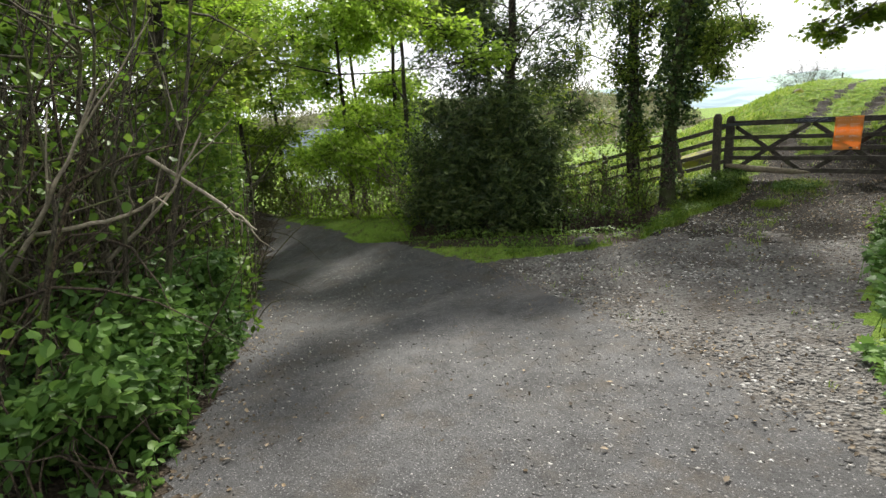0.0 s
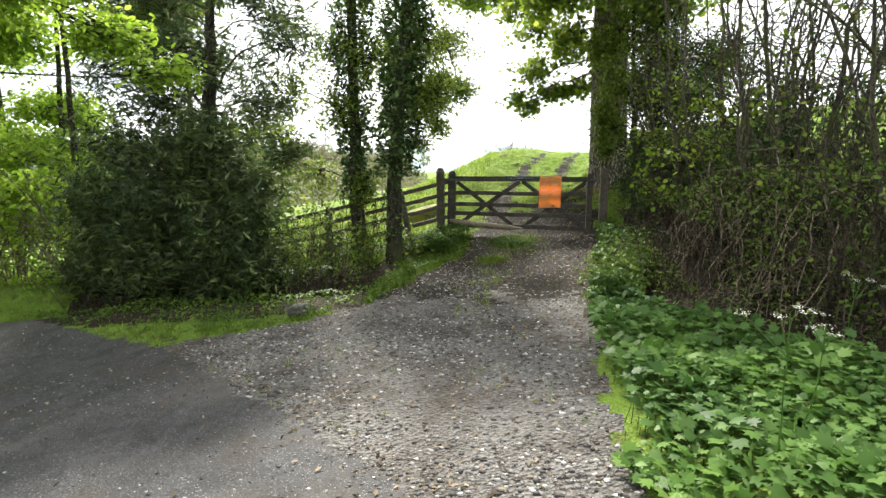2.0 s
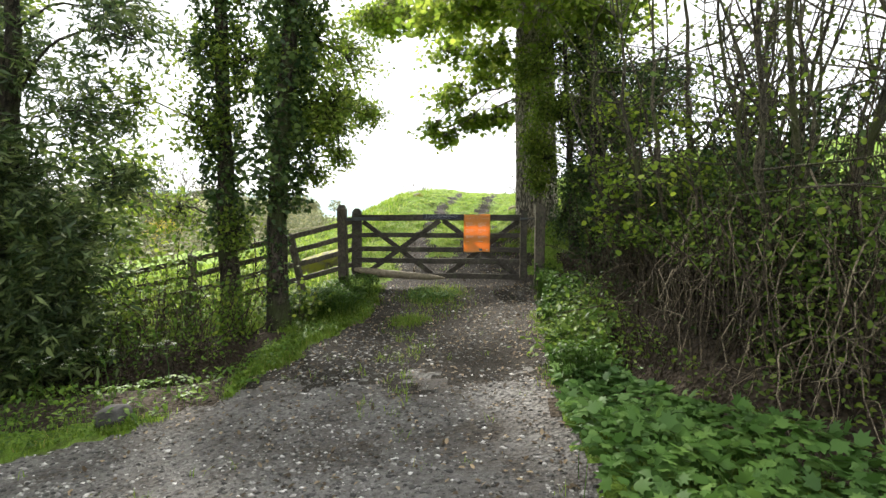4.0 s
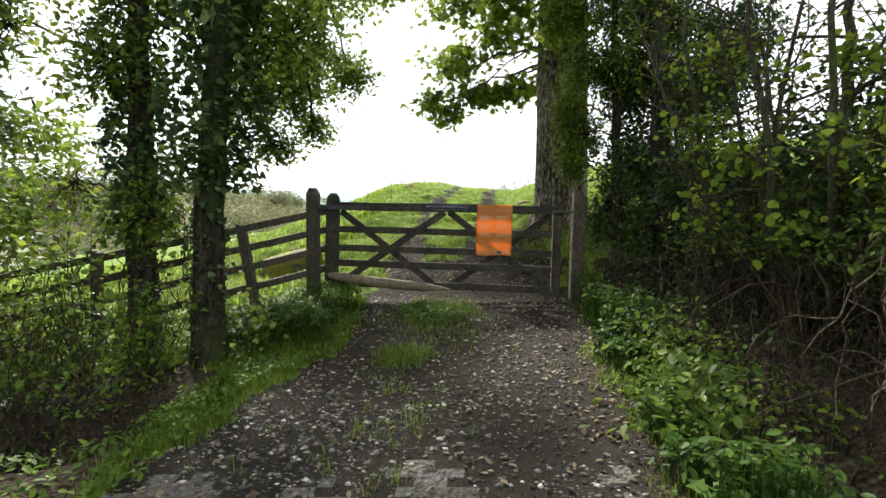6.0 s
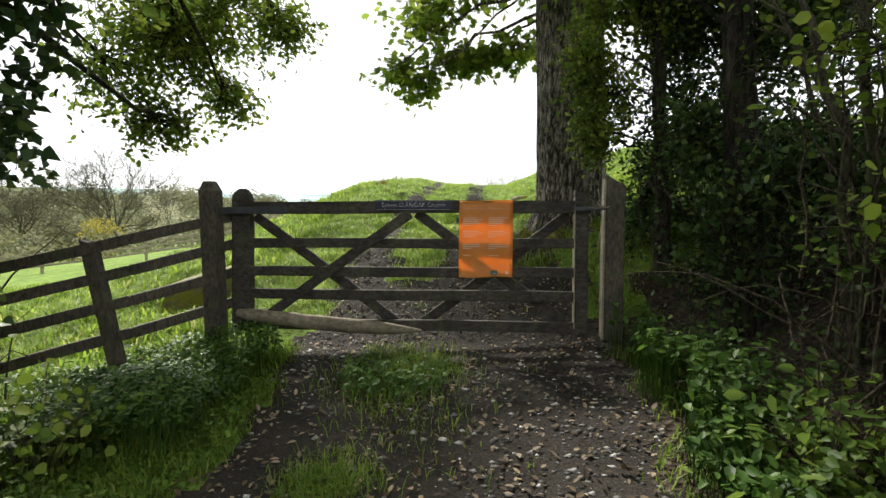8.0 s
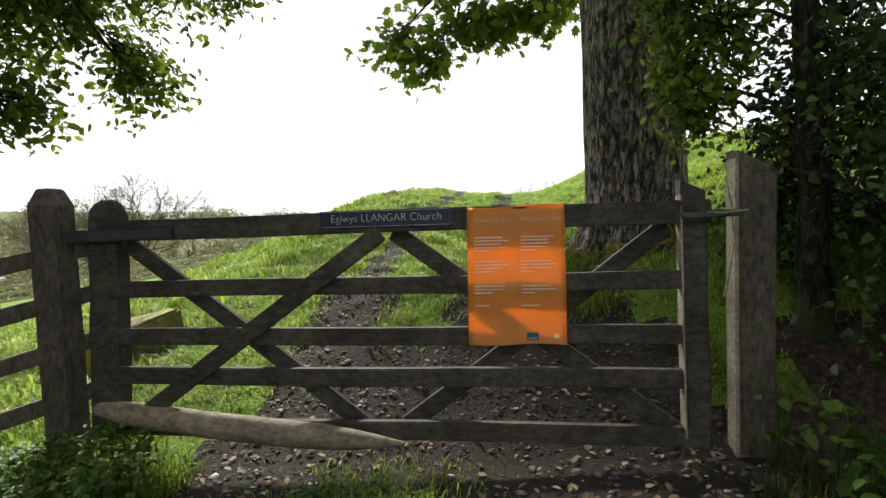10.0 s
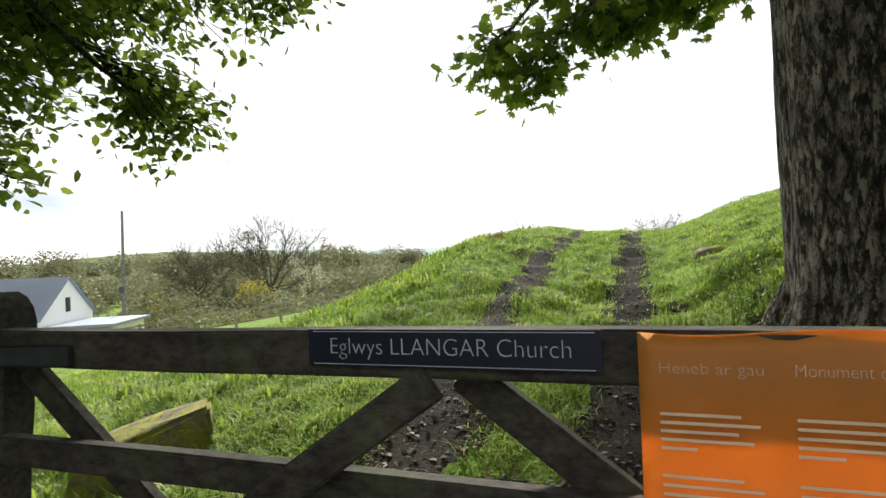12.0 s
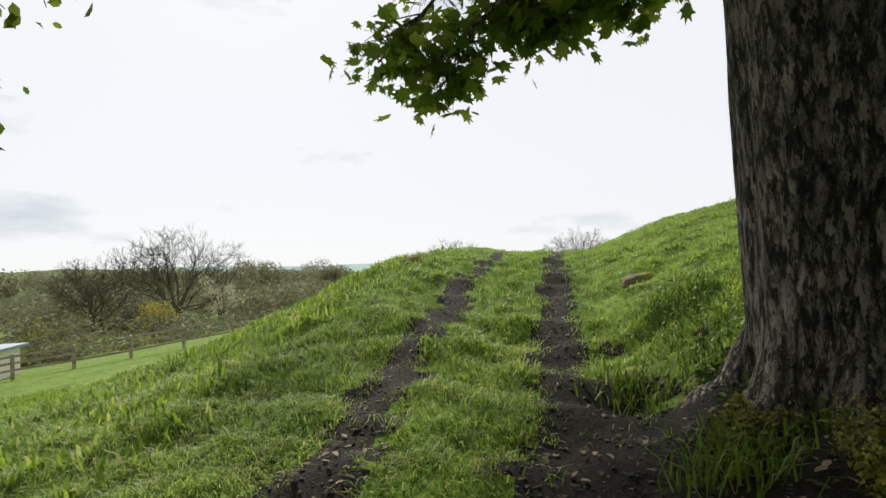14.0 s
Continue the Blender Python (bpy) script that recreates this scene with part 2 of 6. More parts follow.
M_BLEACH = bark_material("bleached_twigs", (0.1, 0.085, 0.06), (0.3, 0.26, 0.19), 40.0, None, 0.002)
M_MOSS = plain_material("moss", (0.22, 0.21, 0.035), 0.95, vary=0.5)
M_GATE = wood_material("weathered_gate_timber", (0.023, 0.02, 0.017), (0.074, 0.066, 0.055), 0.35)
M_POST = wood_material("weathered_post_timber", (0.034, 0.029, 0.024), (0.115, 0.1, 0.08), 0.5, (1, 1, 0.4))
M_POLE = wood_material("grey_pole_timber", (0.13, 0.125, 0.115), (0.24, 0.23, 0.21), 0.0, (1, 1, 0.3))
# pale timber; on the stile and shutting post its paleness stands for sunlight
M_PALE = wood_material("pale_timber_and_lit_edge", (0.17, 0.145, 0.11), (0.36, 0.32, 0.25), 0.35)
M_RAIL = wood_material("barked_rail", (0.1, 0.084, 0.06), (0.26, 0.22, 0.165), 0.4)
M_HAZEL = leaf_material("hazel_leaves", (0.1, 0.17, 0.02), (0.2, 0.3, 0.034), (0.34, 0.42, 0.06), 0.5, 0.55)
M_ELDER = leaf_material("shrub_leaves", (0.05, 0.095, 0.018), (0.1, 0.17, 0.028), (0.2, 0.27, 0.05), 0.5, 0.5)
M_IRON = plain_material("galvanised_iron", (0.07, 0.075, 0.08), 0.5, 0.6)
M_BANNER = plain_material("orange_vinyl", (0.8, 0.35, 0.075), 0.45, 0.0, 0.55, 0.06)
M_PRINT = plain_material("pale_print", (0.8, 0.62, 0.42), 0.6, vary=0.05)
M_TEAL = plain_material("dark_green_print", (0.02, 0.09, 0.08), 0.6, vary=0.1)
M_NAVY = plain_material("navy_enamel", (0.008, 0.01, 0.024), 0.4, vary=0.2)
M_WHITE = plain_material("white_lettering", (0.44, 0.46, 0.5), 0.5, vary=0.05)
M_RENDER = plain_material("cream_render", (0.72, 0.68, 0.56), 0.85, vary=0.06)
M_WHITEWALL = plain_material("white_render", (0.8, 0.8, 0.78), 0.85, vary=0.05)
# slate colour lightened towards blue for the sky reflected in the roof
M_SLATE = plain_material("blue_grey_slate_sky_sheen", (0.24, 0.28, 0.34), 0.45, vary=0.12)
M_DARK = plain_material("dark_glass", (0.03, 0.035, 0.04), 0.2, vary=0.1)
# brownish spring wood, lightened and greyed so the colour carries the haze
M_FARWOOD = leaf_material("hazed_distant_leaves", (0.12, 0.13, 0.075), (0.18, 0.185, 0.105), (0.25, 0.24, 0.145), 0.7, 0.3)


# ---- the lie of the land ----
def profile(v, keys):
    """Smooth interpolation through a few (place, value) pairs."""
    xs, ys = np.array([k[0] for k in keys], float), np.array([k[1] for k in keys], float)
    return np.interp(v, xs, ys)


def smooth(a, b, v):
    t = np.clip((v - a) / (b - a), 0, 1)
    return t * t * (3 - 2 * t)


def waves(x, y, f, seed=0.0):
    """Cheap rolling noise, -1 to 1."""
    s = np.sin(x * f + 1.7 * np.sin(y * f * 0.6 + seed) + seed * 2.1)
    s = s * np.sin(y * f * 1.13 + 1.3 * np.sin(x * f * 0.71 - seed) + seed * 0.7)
    return s


RIGHT_EDGE = [(-40, 14.0), (-20, 14.0), (-11, 8.5), (-8, 5.9), (-6, 4.75), (-5, 4.05), (-4, 3.48), (-1.2, 3.38), (0, 3.42), (0.5, 3.42)]


def land(x, y):
    x, y = np.asarray(x, float), np.asarray(y, float)
    # lane and apron in front of the gate
    a = profile(y, [(-40, -0.6), (-14, -0.46), (-8.5, -0.44), (-7, -0.43), (-5, -0.4), (-3, -0.28), (-1.8, -0.2), (0, -0.03), (1, 0.22), (2, 0.52)])
    b = profile(y, [(-40, 0.08), (-14, 0.1), (-7, 0.14), (-5, 0.12), (-3, 0.08), (0, 0.04)])
    front = a + b * np.clip(x - 2.4, -14, 12)
    # the pasture behind it
    t = profile(y, [(-12, -0.8), (-6, -0.35), (-1, -0.12), (0, -0.03), (1.0, 0.24), (1.9, 0.5), (3.2, 0.71), (4.8, 0.92), (7, 1.26), (10, 1.6), (14, 1.8), (18, 1.84), (30, 1.4), (60, -1.0), (120, -6)])
    hump = 0.3 * smooth(1.5, 7.0, y) * np.exp(-((x + 0.2 + 0.09 * np.clip(y - 4, 0, 10)) / (0.9 + 0.08 * np.clip(y - 4, 0, 10))) ** 2) * (1 - smooth(12, 20, y))
    fall = np.where(x < 0.2, -0.2 * np.minimum(0.2 - x, 4.0) - 0.105 * np.clip(-3.8 - x, 0, 50), 0.0)
    rise = 0.4 * (1 - np.exp(-np.clip(x - 2.3 - 0.06 * np.clip(y - 5, 0, 10), 0, 60) / 5.5)) * 5.5
    rise = rise * smooth(-9, 2.0, y + 0.25 * np.clip(x - 3, 0, 14)) * (1 - 0.6 * smooth(14, 40, y))
    knoll = t + hump + fall + rise
    slope = -0.35 + 0.02 * np.clip(y, -20, 60) + 0.115 * np.clip(x, -60, 0) - 0.03 * np.clip(y - 60, 0, 150)
    wk = smooth(-9.5, -1.5, x)
    back = knoll * wk + slope * (1 - wk)
    # which of the two holds where
    right = smooth(0.1, 1.6, x - np.interp(y, [k[0] for k in RIGHT_EDGE], [k[1] for k in RIGHT_EDGE]))
    w = np.maximum(smooth(0.0, 1.6, y), right * smooth(-40, -10, y + x))
    left = smooth(-3.6, -1.4, y) * smooth(0.2, -1.0, x)
    w = np.maximum(w, left)
    z = front * (1 - w) + back * w
    # ditches on both sides of the drive
    ditch_l = np.exp(-(((y + 3.05 - 0.12 * (x + 1)) / 0.33) ** 2)) * smooth(-0.15, -0.7, x) * smooth(-9, -6, x)
    line = np.interp(y, [k[0] for k in RIGHT_EDGE], [k[1] for k in RIGHT_EDGE])
    ditch_r = np.exp(-(((x - line - 0.28) / 0.3) ** 2)) * smooth(-1.6, -2.4, y) * smooth(-16, -10, y)
    z = z - 0.72 * ditch_l - 0.8 * ditch_r
    # bank along the far side of the lane
    lx = (x * 0.55 + y * 0.835) + 9.65 + 0.06 * np.clip(-x - 2, 0, 10)
    z = z + 0.75 * smooth(-0.15, -2.2, lx) * smooth(6.0, 2.5, x)
    # hollow round the slab of rock
    z = z - 0.22 * np.exp(-(((x + 1.0) / 0.65) ** 2) - ((y - 1.3) / 0.4) ** 2)
    # small unevenness
    z = z + 0.012 * waves(x, y, 2.1, 0.3) + 0.045 * w * waves(x, y, 1.6, 1.1) + 0.06 * w * smooth(1.0, 3.0, y) * waves(x * 0.7, y * 1.4, 4.3, 2.0) + 0.028 * w * waves(x, y, 9.0, 0.6)
    return z


def zone(x, y):
    """0 pasture and verge, 1 lane, 2 gravel drive, 3 worn earth of the field track, 4 leaf litter under hedges."""
    x, y = np.asarray(x, float), np.asarray(y, float)
    jit = 0.1 * waves(x, y, 5.0, 0.4) + 0.06 * waves(x, y, 13.0, 1.4)
    z = np.zeros(x.shape, int)
    lx = (x * 0.55 + y * 0.835) + 9.65 + 0.06 * np.clip(-x - 2, 0, 10)
    edge = np.interp(x, [-30, -12, -5.8, -2.2, 0.6, 2.3, 3.6, 5.0, 9, 30], [-1.5, -3.2, -4.3, -5.4, -7.05, -8.15, -9.3, -10.6, -14, -34])
    lane = (lx + jit > 0) & (y + 0.6 * jit < edge)
    right = np.interp(y, [-14, -9.4, -7.6, -5.8, -4.3, -2.5, -0.3, 3], [4.6, 3.75, 3.35, 3.1, 3.0, 3.0, 3.05, 3.0])
    left = np.interp(y, [-5.5, -5.15, -4.7, -3.95, -3.45, -2, -1.4, -0.4, 0.4, 3], [-2.4, -2.1, -0.7, 0.0, 0.15, 0.6, 0.75, 0.6, 0.6, 0.55])
    drive = (y >= edge - 0.2) & (x > left + jit) & (x < right + jit) & (y < 1.0)
    z[drive] = 2
    z[drive & (y > -3.9 + 3 * jit)] = 3
    z[lane] = 1
    rl = np.abs(x - 0.83 - 0.012 * (y - 3) ** 2 * 0.1) < 0.18 - 0.007 * np.clip(y - 2, 0, 12) + 0.8 * jit
    rr = np.abs(x - 1.88 - 0.01 * np.clip(y - 4, 0, 20) ** 1.3) < 0.2 - 0.008 * np.clip(y - 2, 0, 12) + 0.8 * jit
    bare = (y < 2.4 + 5 * jit + 0.9 * smooth(1.6, 2.2, x)) & (x > 0.6) & (x < 2.9) & ~((np.abs(x - 1.35) < 0.3 + 2 * jit) & (y > 1.2))
    z[(y >= 0.9) & (y < 16) & (rl | rr | bare)] = 3
    line = np.interp(y, [k[0] for k in RIGHT_EDGE], [k[1] for k in RIGHT_EDGE])
    z[(z == 0) & (x > line + 0.05 + jit) & (x < line + 2.3) & (y < 0.8)] = 4
    z[(z == 0) & (x > 2.9) & (y > -4.4 + 3 * jit) & (y < 0.3) & (x < line + 0.1)] = 4
    z[(z == 0) & (y < 0.2) & (y > -4.4 + jit - 0.2 * smooth(-2, -4, x)) & (x < -0.1 + jit) & (x > -6.4) & (y < -2.2 + jit)] = 4
    z[(z == 0) & (lx < 0.3) & (lx > -9) & (y < 0)] = 4
    return z


def mesh_np(name, verts, faces, mat, smooth_shade=False):
    """A mesh from arrays of vertices and equal-sized faces."""
    verts, faces = np.asarray(verts, np.float32), np.asarray(faces, np.int32)
    me = bpy.data.meshes.new(name)
    me.vertices.add(len(verts))
    me.vertices.foreach_set("co", verts.ravel())
    k = faces.shape[1]
    me.loops.add(faces.size)
    me.loops.foreach_set("vertex_index", faces.ravel())
    me.polygons.add(len(faces))
    me.polygons.foreach_set("loop_start", np.arange(0, faces.size, k, dtype=np.int32))
    if smooth_shade:
        me.polygons.foreach_set("use_smooth", np.ones(len(faces), bool))
    me.update(calc_edges=True)
    me.materials.append(mat)
    return me


def spaced(lo, hi, step, far, grow=1.22):
    mid = list(np.arange(lo, hi, step))
    out, s, v = [], step, hi
    while v < far:
        out.append(v)
        s *= grow
        v += s
    out.append(far)
    low, s, v = [], step, lo - step
    while v > -far:
        low.append(v)
        s *= grow
        v -= s
    low.append(-far)
    return np.array(low[::-1] + mid + out)


gx, gy = spaced(-7.0, 7.0, 0.085, 1500.0), spaced(-13.2, 9.0, 0.085, 1500.0)
GX, GY = np.meshgrid(gx, gy)
GZ = land(GX, GY)
gverts = np.stack([GX, GY, GZ], -1).reshape(-1, 3)
nx = len(gx)
ii, jj = np.meshgrid(np.arange(nx - 1), np.arange(len(gy) - 1))
base_i = (jj * nx + ii).ravel()
gfaces = np.stack([base_i, base_i + 1, base_i + nx + 1, base_i + nx], -1)
gz = zone(gverts[gfaces].mean(1)[:, 0], gverts[gfaces].mean(1)[:, 1])
for code, name, mat, label in (
    (0, "ground", M_GROUND, "rough green pasture and grassy verge"),
    (1, "road", M_ASPHALT, "narrow worn grey asphalt lane"),
    (2, "gravel_drive", M_GRAVEL, "grey gravel drive up to the gate"),
    (3, "earth_track", M_EARTH, "bare stony wheel ruts through the grass"),
    (4, "hedge_floor", M_LITTER, "dark earth and dead leaves under the hedge"),
):
    f = gfaces[gz == code]
    used, inv = np.unique(f, return_inverse=True)
    tagged(new(name, mesh_np(name, gverts[used], inv.reshape(-1, 4), mat, True)), label, "ground", kind="structure")


# ---- building blocks ----
def thing(name, label, category, at=(0, 0, 0), group="", kind=""):
    ob = new(name)
    ob.location = at
    return tagged(ob, label, category, group, kind)


def part(name, bm, material, parent, label="", smooth_shade=False):
    me = bpy.data.meshes.new(name)
    if smooth_shade:
        for f in bm.faces:
            f.smooth = True
    bm.to_mesh(me)
    bm.free()
    me.materials.append(material)
    ob = new(name, me)
    ob.parent = parent
    if label:
        ob["label"] = label
    return ob


def part_mesh(name, me, parent, label="", kind=""):
    ob = new(name, me)
    ob.parent = parent
    if label:
        ob["label"] = label
    if kind:
        ob["kind"] = kind
    return ob


def beam(p, q, width, depth, bevel=0.006, up=(0, 0, 1), wear=0.0, seed=0):
    """A sawn timber from p to q; width lies across up, depth along it."""
    rng = random.Random(seed)
    p, q = Vector(p), Vector(q)
    d = (q - p)
    length = d.length
    x = d.normalized()
    z = Vector(up)
    z = (z - x * z.dot(x)).normalized()
    y = z.cross(x)
    bm = bmesh.new()
    bmesh.ops.create_cube(bm, size=1)
    bmesh.ops.scale(bm, vec=(length, width, depth), verts=bm.verts)
    if wear:
        long_edges = [e for e in bm.edges if abs(e.verts[0].co.x - e.verts[1].co.x) > length * 0.5]
        bmesh.ops.subdivide_edges(bm, edges=long_edges, cuts=7, use_grid_fill=True)
    if bevel:
        sharp = [e for e in bm.edges if e.is_manifold and e.calc_face_angle(0) > 0.7]
        bmesh.ops.bevel(bm, geom=sharp, offset=bevel, segments=2, affect="EDGES")
    if wear:
        for v in bm.verts:
            k = v.co.x * 3.1 + seed
            v.co.z += wear * math.sin(k) + rng.uniform(-1, 1) * wear * 0.25
            v.co.y += wear * 0.6 * math.cos(k * 1.3) + rng.uniform(-1, 1) * wear * 0.2
    m = Matrix((x, y, z)).transposed().to_4x4()
    m.translation = (p + q) / 2
    bmesh.ops.transform(bm, matrix=m, verts=bm.verts)
    return bm


def post_shape(x, y, z0, z1, w, d, top="chamfer", lean=(0.0, 0.0), seed=0, cap=0.06):
    """An upright post with a weathered top."""
    rng = random.Random(seed)
    bm = bmesh.new()
    rings = []
    levels = [z0 + (z1 - cap - z0) * i / 8 for i in range(9)]
    shape = [(l, 1.0) for l in levels]
    if top == "chamfer":
        shape += [(z1 - cap * 0.1, 0.62), (z1, 0.5)]
    elif top == "round":
        shape += [(z1 - cap * 0.55, 0.88), (z1 - cap * 0.2, 0.66), (z1, 0.34)]
    else:
        shape += [(z1 - cap * 0.02, 0.96)]
    for z, k in shape:
        h = (z - z0)
        ring = []
        for sx, sy in ((-1, -0.85), (-0.85, -1), (0.85, -1), (1, -0.85), (1, 0.85), (0.85, 1), (-0.85, 1), (-1, 0.85)):
            kx = k if top != "slope" else 1.0
            px = x + sx * w / 2 * kx + lean[0] * h + rng.uniform(-1, 1) * 0.003
            py = y + sy * d / 2 * kx + lean[1] * h + rng.uniform(-1, 1) * 0.003
            pz = z
            if top == "slope" and z > z1 - cap:
                pz = z1 - cap * (0.5 + 0.5 * sx)
            ring.append(bm.verts.new((px, py, pz)))
        rings.append(ring)
    for a, b in zip(rings, rings[1:]):
        for i in range(8):
            bm.faces.new((a[i], a[(i + 1) % 8], b[(i + 1) % 8], b[i]))
    bm.faces.new(rings[-1])
    bm.faces.new(rings[0][::-1])
    return bm


def tubes(lines, sides=6):
    """Tapered round branches: lines of (points, radii)."""
    V, F, n = [], [], 0
    ang = np.linspace(0, 2 * np.pi, sides, endpoint=False)
    ca, sa = np.cos(ang)[:, None], np.sin(ang)[:, None]
    for pts, rad in lines:
        pts = np.asarray(pts, float)
        tan = np.gradient(pts, axis=0)
        tan /= np.linalg.norm(tan, axis=1)[:, None] + 1e-9
        ref = np.array((0.0, 0.0, 1.0)) if abs(tan[:, 2]).mean() < 0.85 else np.array((1.0, 0.0, 0.0))
        u = np.cross(tan, ref)
        u /= np.linalg.norm(u, axis=1)[:, None] + 1e-9
        v = np.cross(tan, u)
        for p, r, a, b in zip(pts, rad, u, v):
            V.append(p + r * (ca * a + sa * b))
        m = len(pts)
        i = np.arange(m - 1)[:, None] * sides + np.arange(sides)[None, :]
        j = np.arange(m - 1)[:, None] * sides + (np.arange(sides)[None, :] + 1) % sides
        F.append(n + np.stack([i, j, j + sides, i + sides], -1).reshape(-1, 4))
        n += m * sides
    return np.concatenate(V), np.concatenate(F)


def wander(rng, p, q, bend, n=7):
    """A crooked line from p to q."""
    p, q = np.asarray(p, float), np.asarray(q, float)
    t = np.linspace(0, 1, n)[:, None]
    off = rng.normal(0, 1, (n, 3)) * bend * 0.16 + np.sin(t * np.pi) * rng.normal(0, 1, 3) * bend
    off[0] = off[-1] = 0
    return p + (q - p) * t + off


SHAPES = {
    "diamond": (np.array([(0, 0, 0), (0.45, 0.32, 0.07), (1, 0, -0.08), (0.45, -0.32, 0.07)]), np.array([(0, 1, 2), (0, 2, 3)])),
    "oval": (np.array([(0, 0, 0), (0.3, 0.27, 0.05), (0.72, 0.22, 0.03), (1, 0, -0.1), (0.72, -0.22, 0.03), (0.3, -0.27, 0.05)]), np.array([(0, 1, 2), (0, 2, 3), (0, 3, 4), (0, 4, 5)])),
    "spray": (np.array([(0, 0, 0), (0.4, 0.12, 0.03), (1, 0.05, -0.12), (0.5, -0.12, 0.04), (0.2, 0.3, 0), (0.35, 0.38, -0.02), (0.25, -0.33, 0), (0.4, -0.4, -0.02)]), np.array([(0, 1, 2), (0, 2, 3), (0, 4, 5), (0, 6, 7)])),
}
SHAPES["round"] = (np.array([(0, 0, 0), (0.22, 0.36, 0.05), (0.62, 0.4, 0.02), (1, 0, -0.1), (0.62, -0.4, 0.02), (0.22, -0.36, 0.05)]), SHAPES["oval"][1])
lob = [(0.0, 0.0)]
for ang_d, r in ((-150, 0.34), (-105, 0.3), (-82, 0.52), (-58, 0.33), (-36, 0.62), (-17, 0.36), (0, 0.68), (17, 0.36), (36, 0.62), (58, 0.33), (82, 0.52), (105, 0.3), (150, 0.34)):
    lob.append((0.36 + r * math.cos(radians(ang_d)), r * math.sin(radians(ang_d))))
lobv = [(0.36, 0, 0.0)] + [(a, b, -0.12 * (a - 0.36) ** 2 - 0.25 * b * b) for a, b in lob]
SHAPES["lobed"] = (np.array(lobv), np.array([(0, i, i + 1 if i < len(lob) else 1) for i in range(1, len(lob) + 1)]))
SHAPES["ivy"] = (np.array([(0.35, 0, 0.03), (0, 0, 0), (0.12, -0.36, 0.0), (0.42, -0.3, 0.02), (1, 0, -0.08), (0.42, 0.3, 0.02), (0.12, 0.36, 0.0)]), np.array([(0, 1, 2), (0, 2, 3), (0, 3, 4), (0, 4, 5), (0, 5, 6), (0, 6, 1)]))


def leaves(name, rng, P, size, mat, shape="diamond", droop=0.3, flat=0.6, spread=0.4):
    """One mesh of leaves at the points P. flat: how far they lie level; droop: how far they hang."""
    P = np.asarray(P, float)
    n = len(P)
    base, tri = SHAPES[shape]
    d = rng.normal(0, 1, (n, 3))
    d[:, 2] = d[:, 2] * 0.5 - droop
    d /= np.linalg.norm(d, axis=1)[:, None]
    up = rng.normal(0, 1, (n, 3)) * (1 - flat)
    up[:, 2] += flat
    y = np.cross(up, d)
    y /= np.linalg.norm(y, axis=1)[:, None] + 1e-9
    z = np.cross(d, y)
    s = size * (1 + spread * rng.uniform(-1, 1, n))
    V = P[:, None, :] + s[:, None, None] * (base[None, :, 0:1] * d[:, None, :] + base[None, :, 1:2] * y[:, None, :] + base[None, :, 2:3] * z[:, None, :])
    F = np.arange(n)[:, None, None] * len(base) + tri[None]
    return mesh_np(name, V.reshape(-1, 3), F.reshape(-1, 3), mat)


def clump_points(rng, c, r, twigs, per, reach=0.12, root=None):
    """Twigs from the heart of a clump outwards, and the points at which its leaves sit."""
    c, r = np.asarray(c, float), np.asarray(r, float)
    d = rng.normal(0, 1, (twigs, 3))
    d /= np.linalg.norm(d, axis=1)[:, None]
    ends = c + d * r * (rng.uniform(0.35, 1.0, (twigs, 1)) ** 0.6) * (1 + 0.12 * rng.normal(0, 1, (twigs, 1)))
    start = c + (ends - c) * 0.15 if root is None else np.asarray(root, float) + (c - np.asarray(root, float)) * rng.uniform(0.3, 1.0, (twigs, 1))
    lines = []
    pts = []
    for s, e in zip(start, ends):
        w = wander(rng, s, e, 0.09 * np.linalg.norm(e - s) + 0.01, 4)
        lines.append((w, np.linspace(0.0065, 0.002, 4)))
        t = rng.uniform(0.35, 1.05, (per, 1))
        pts.append(s + (e - s) * t + rng.normal(0, reach, (per, 3)))
    return lines, np.concatenate(pts)


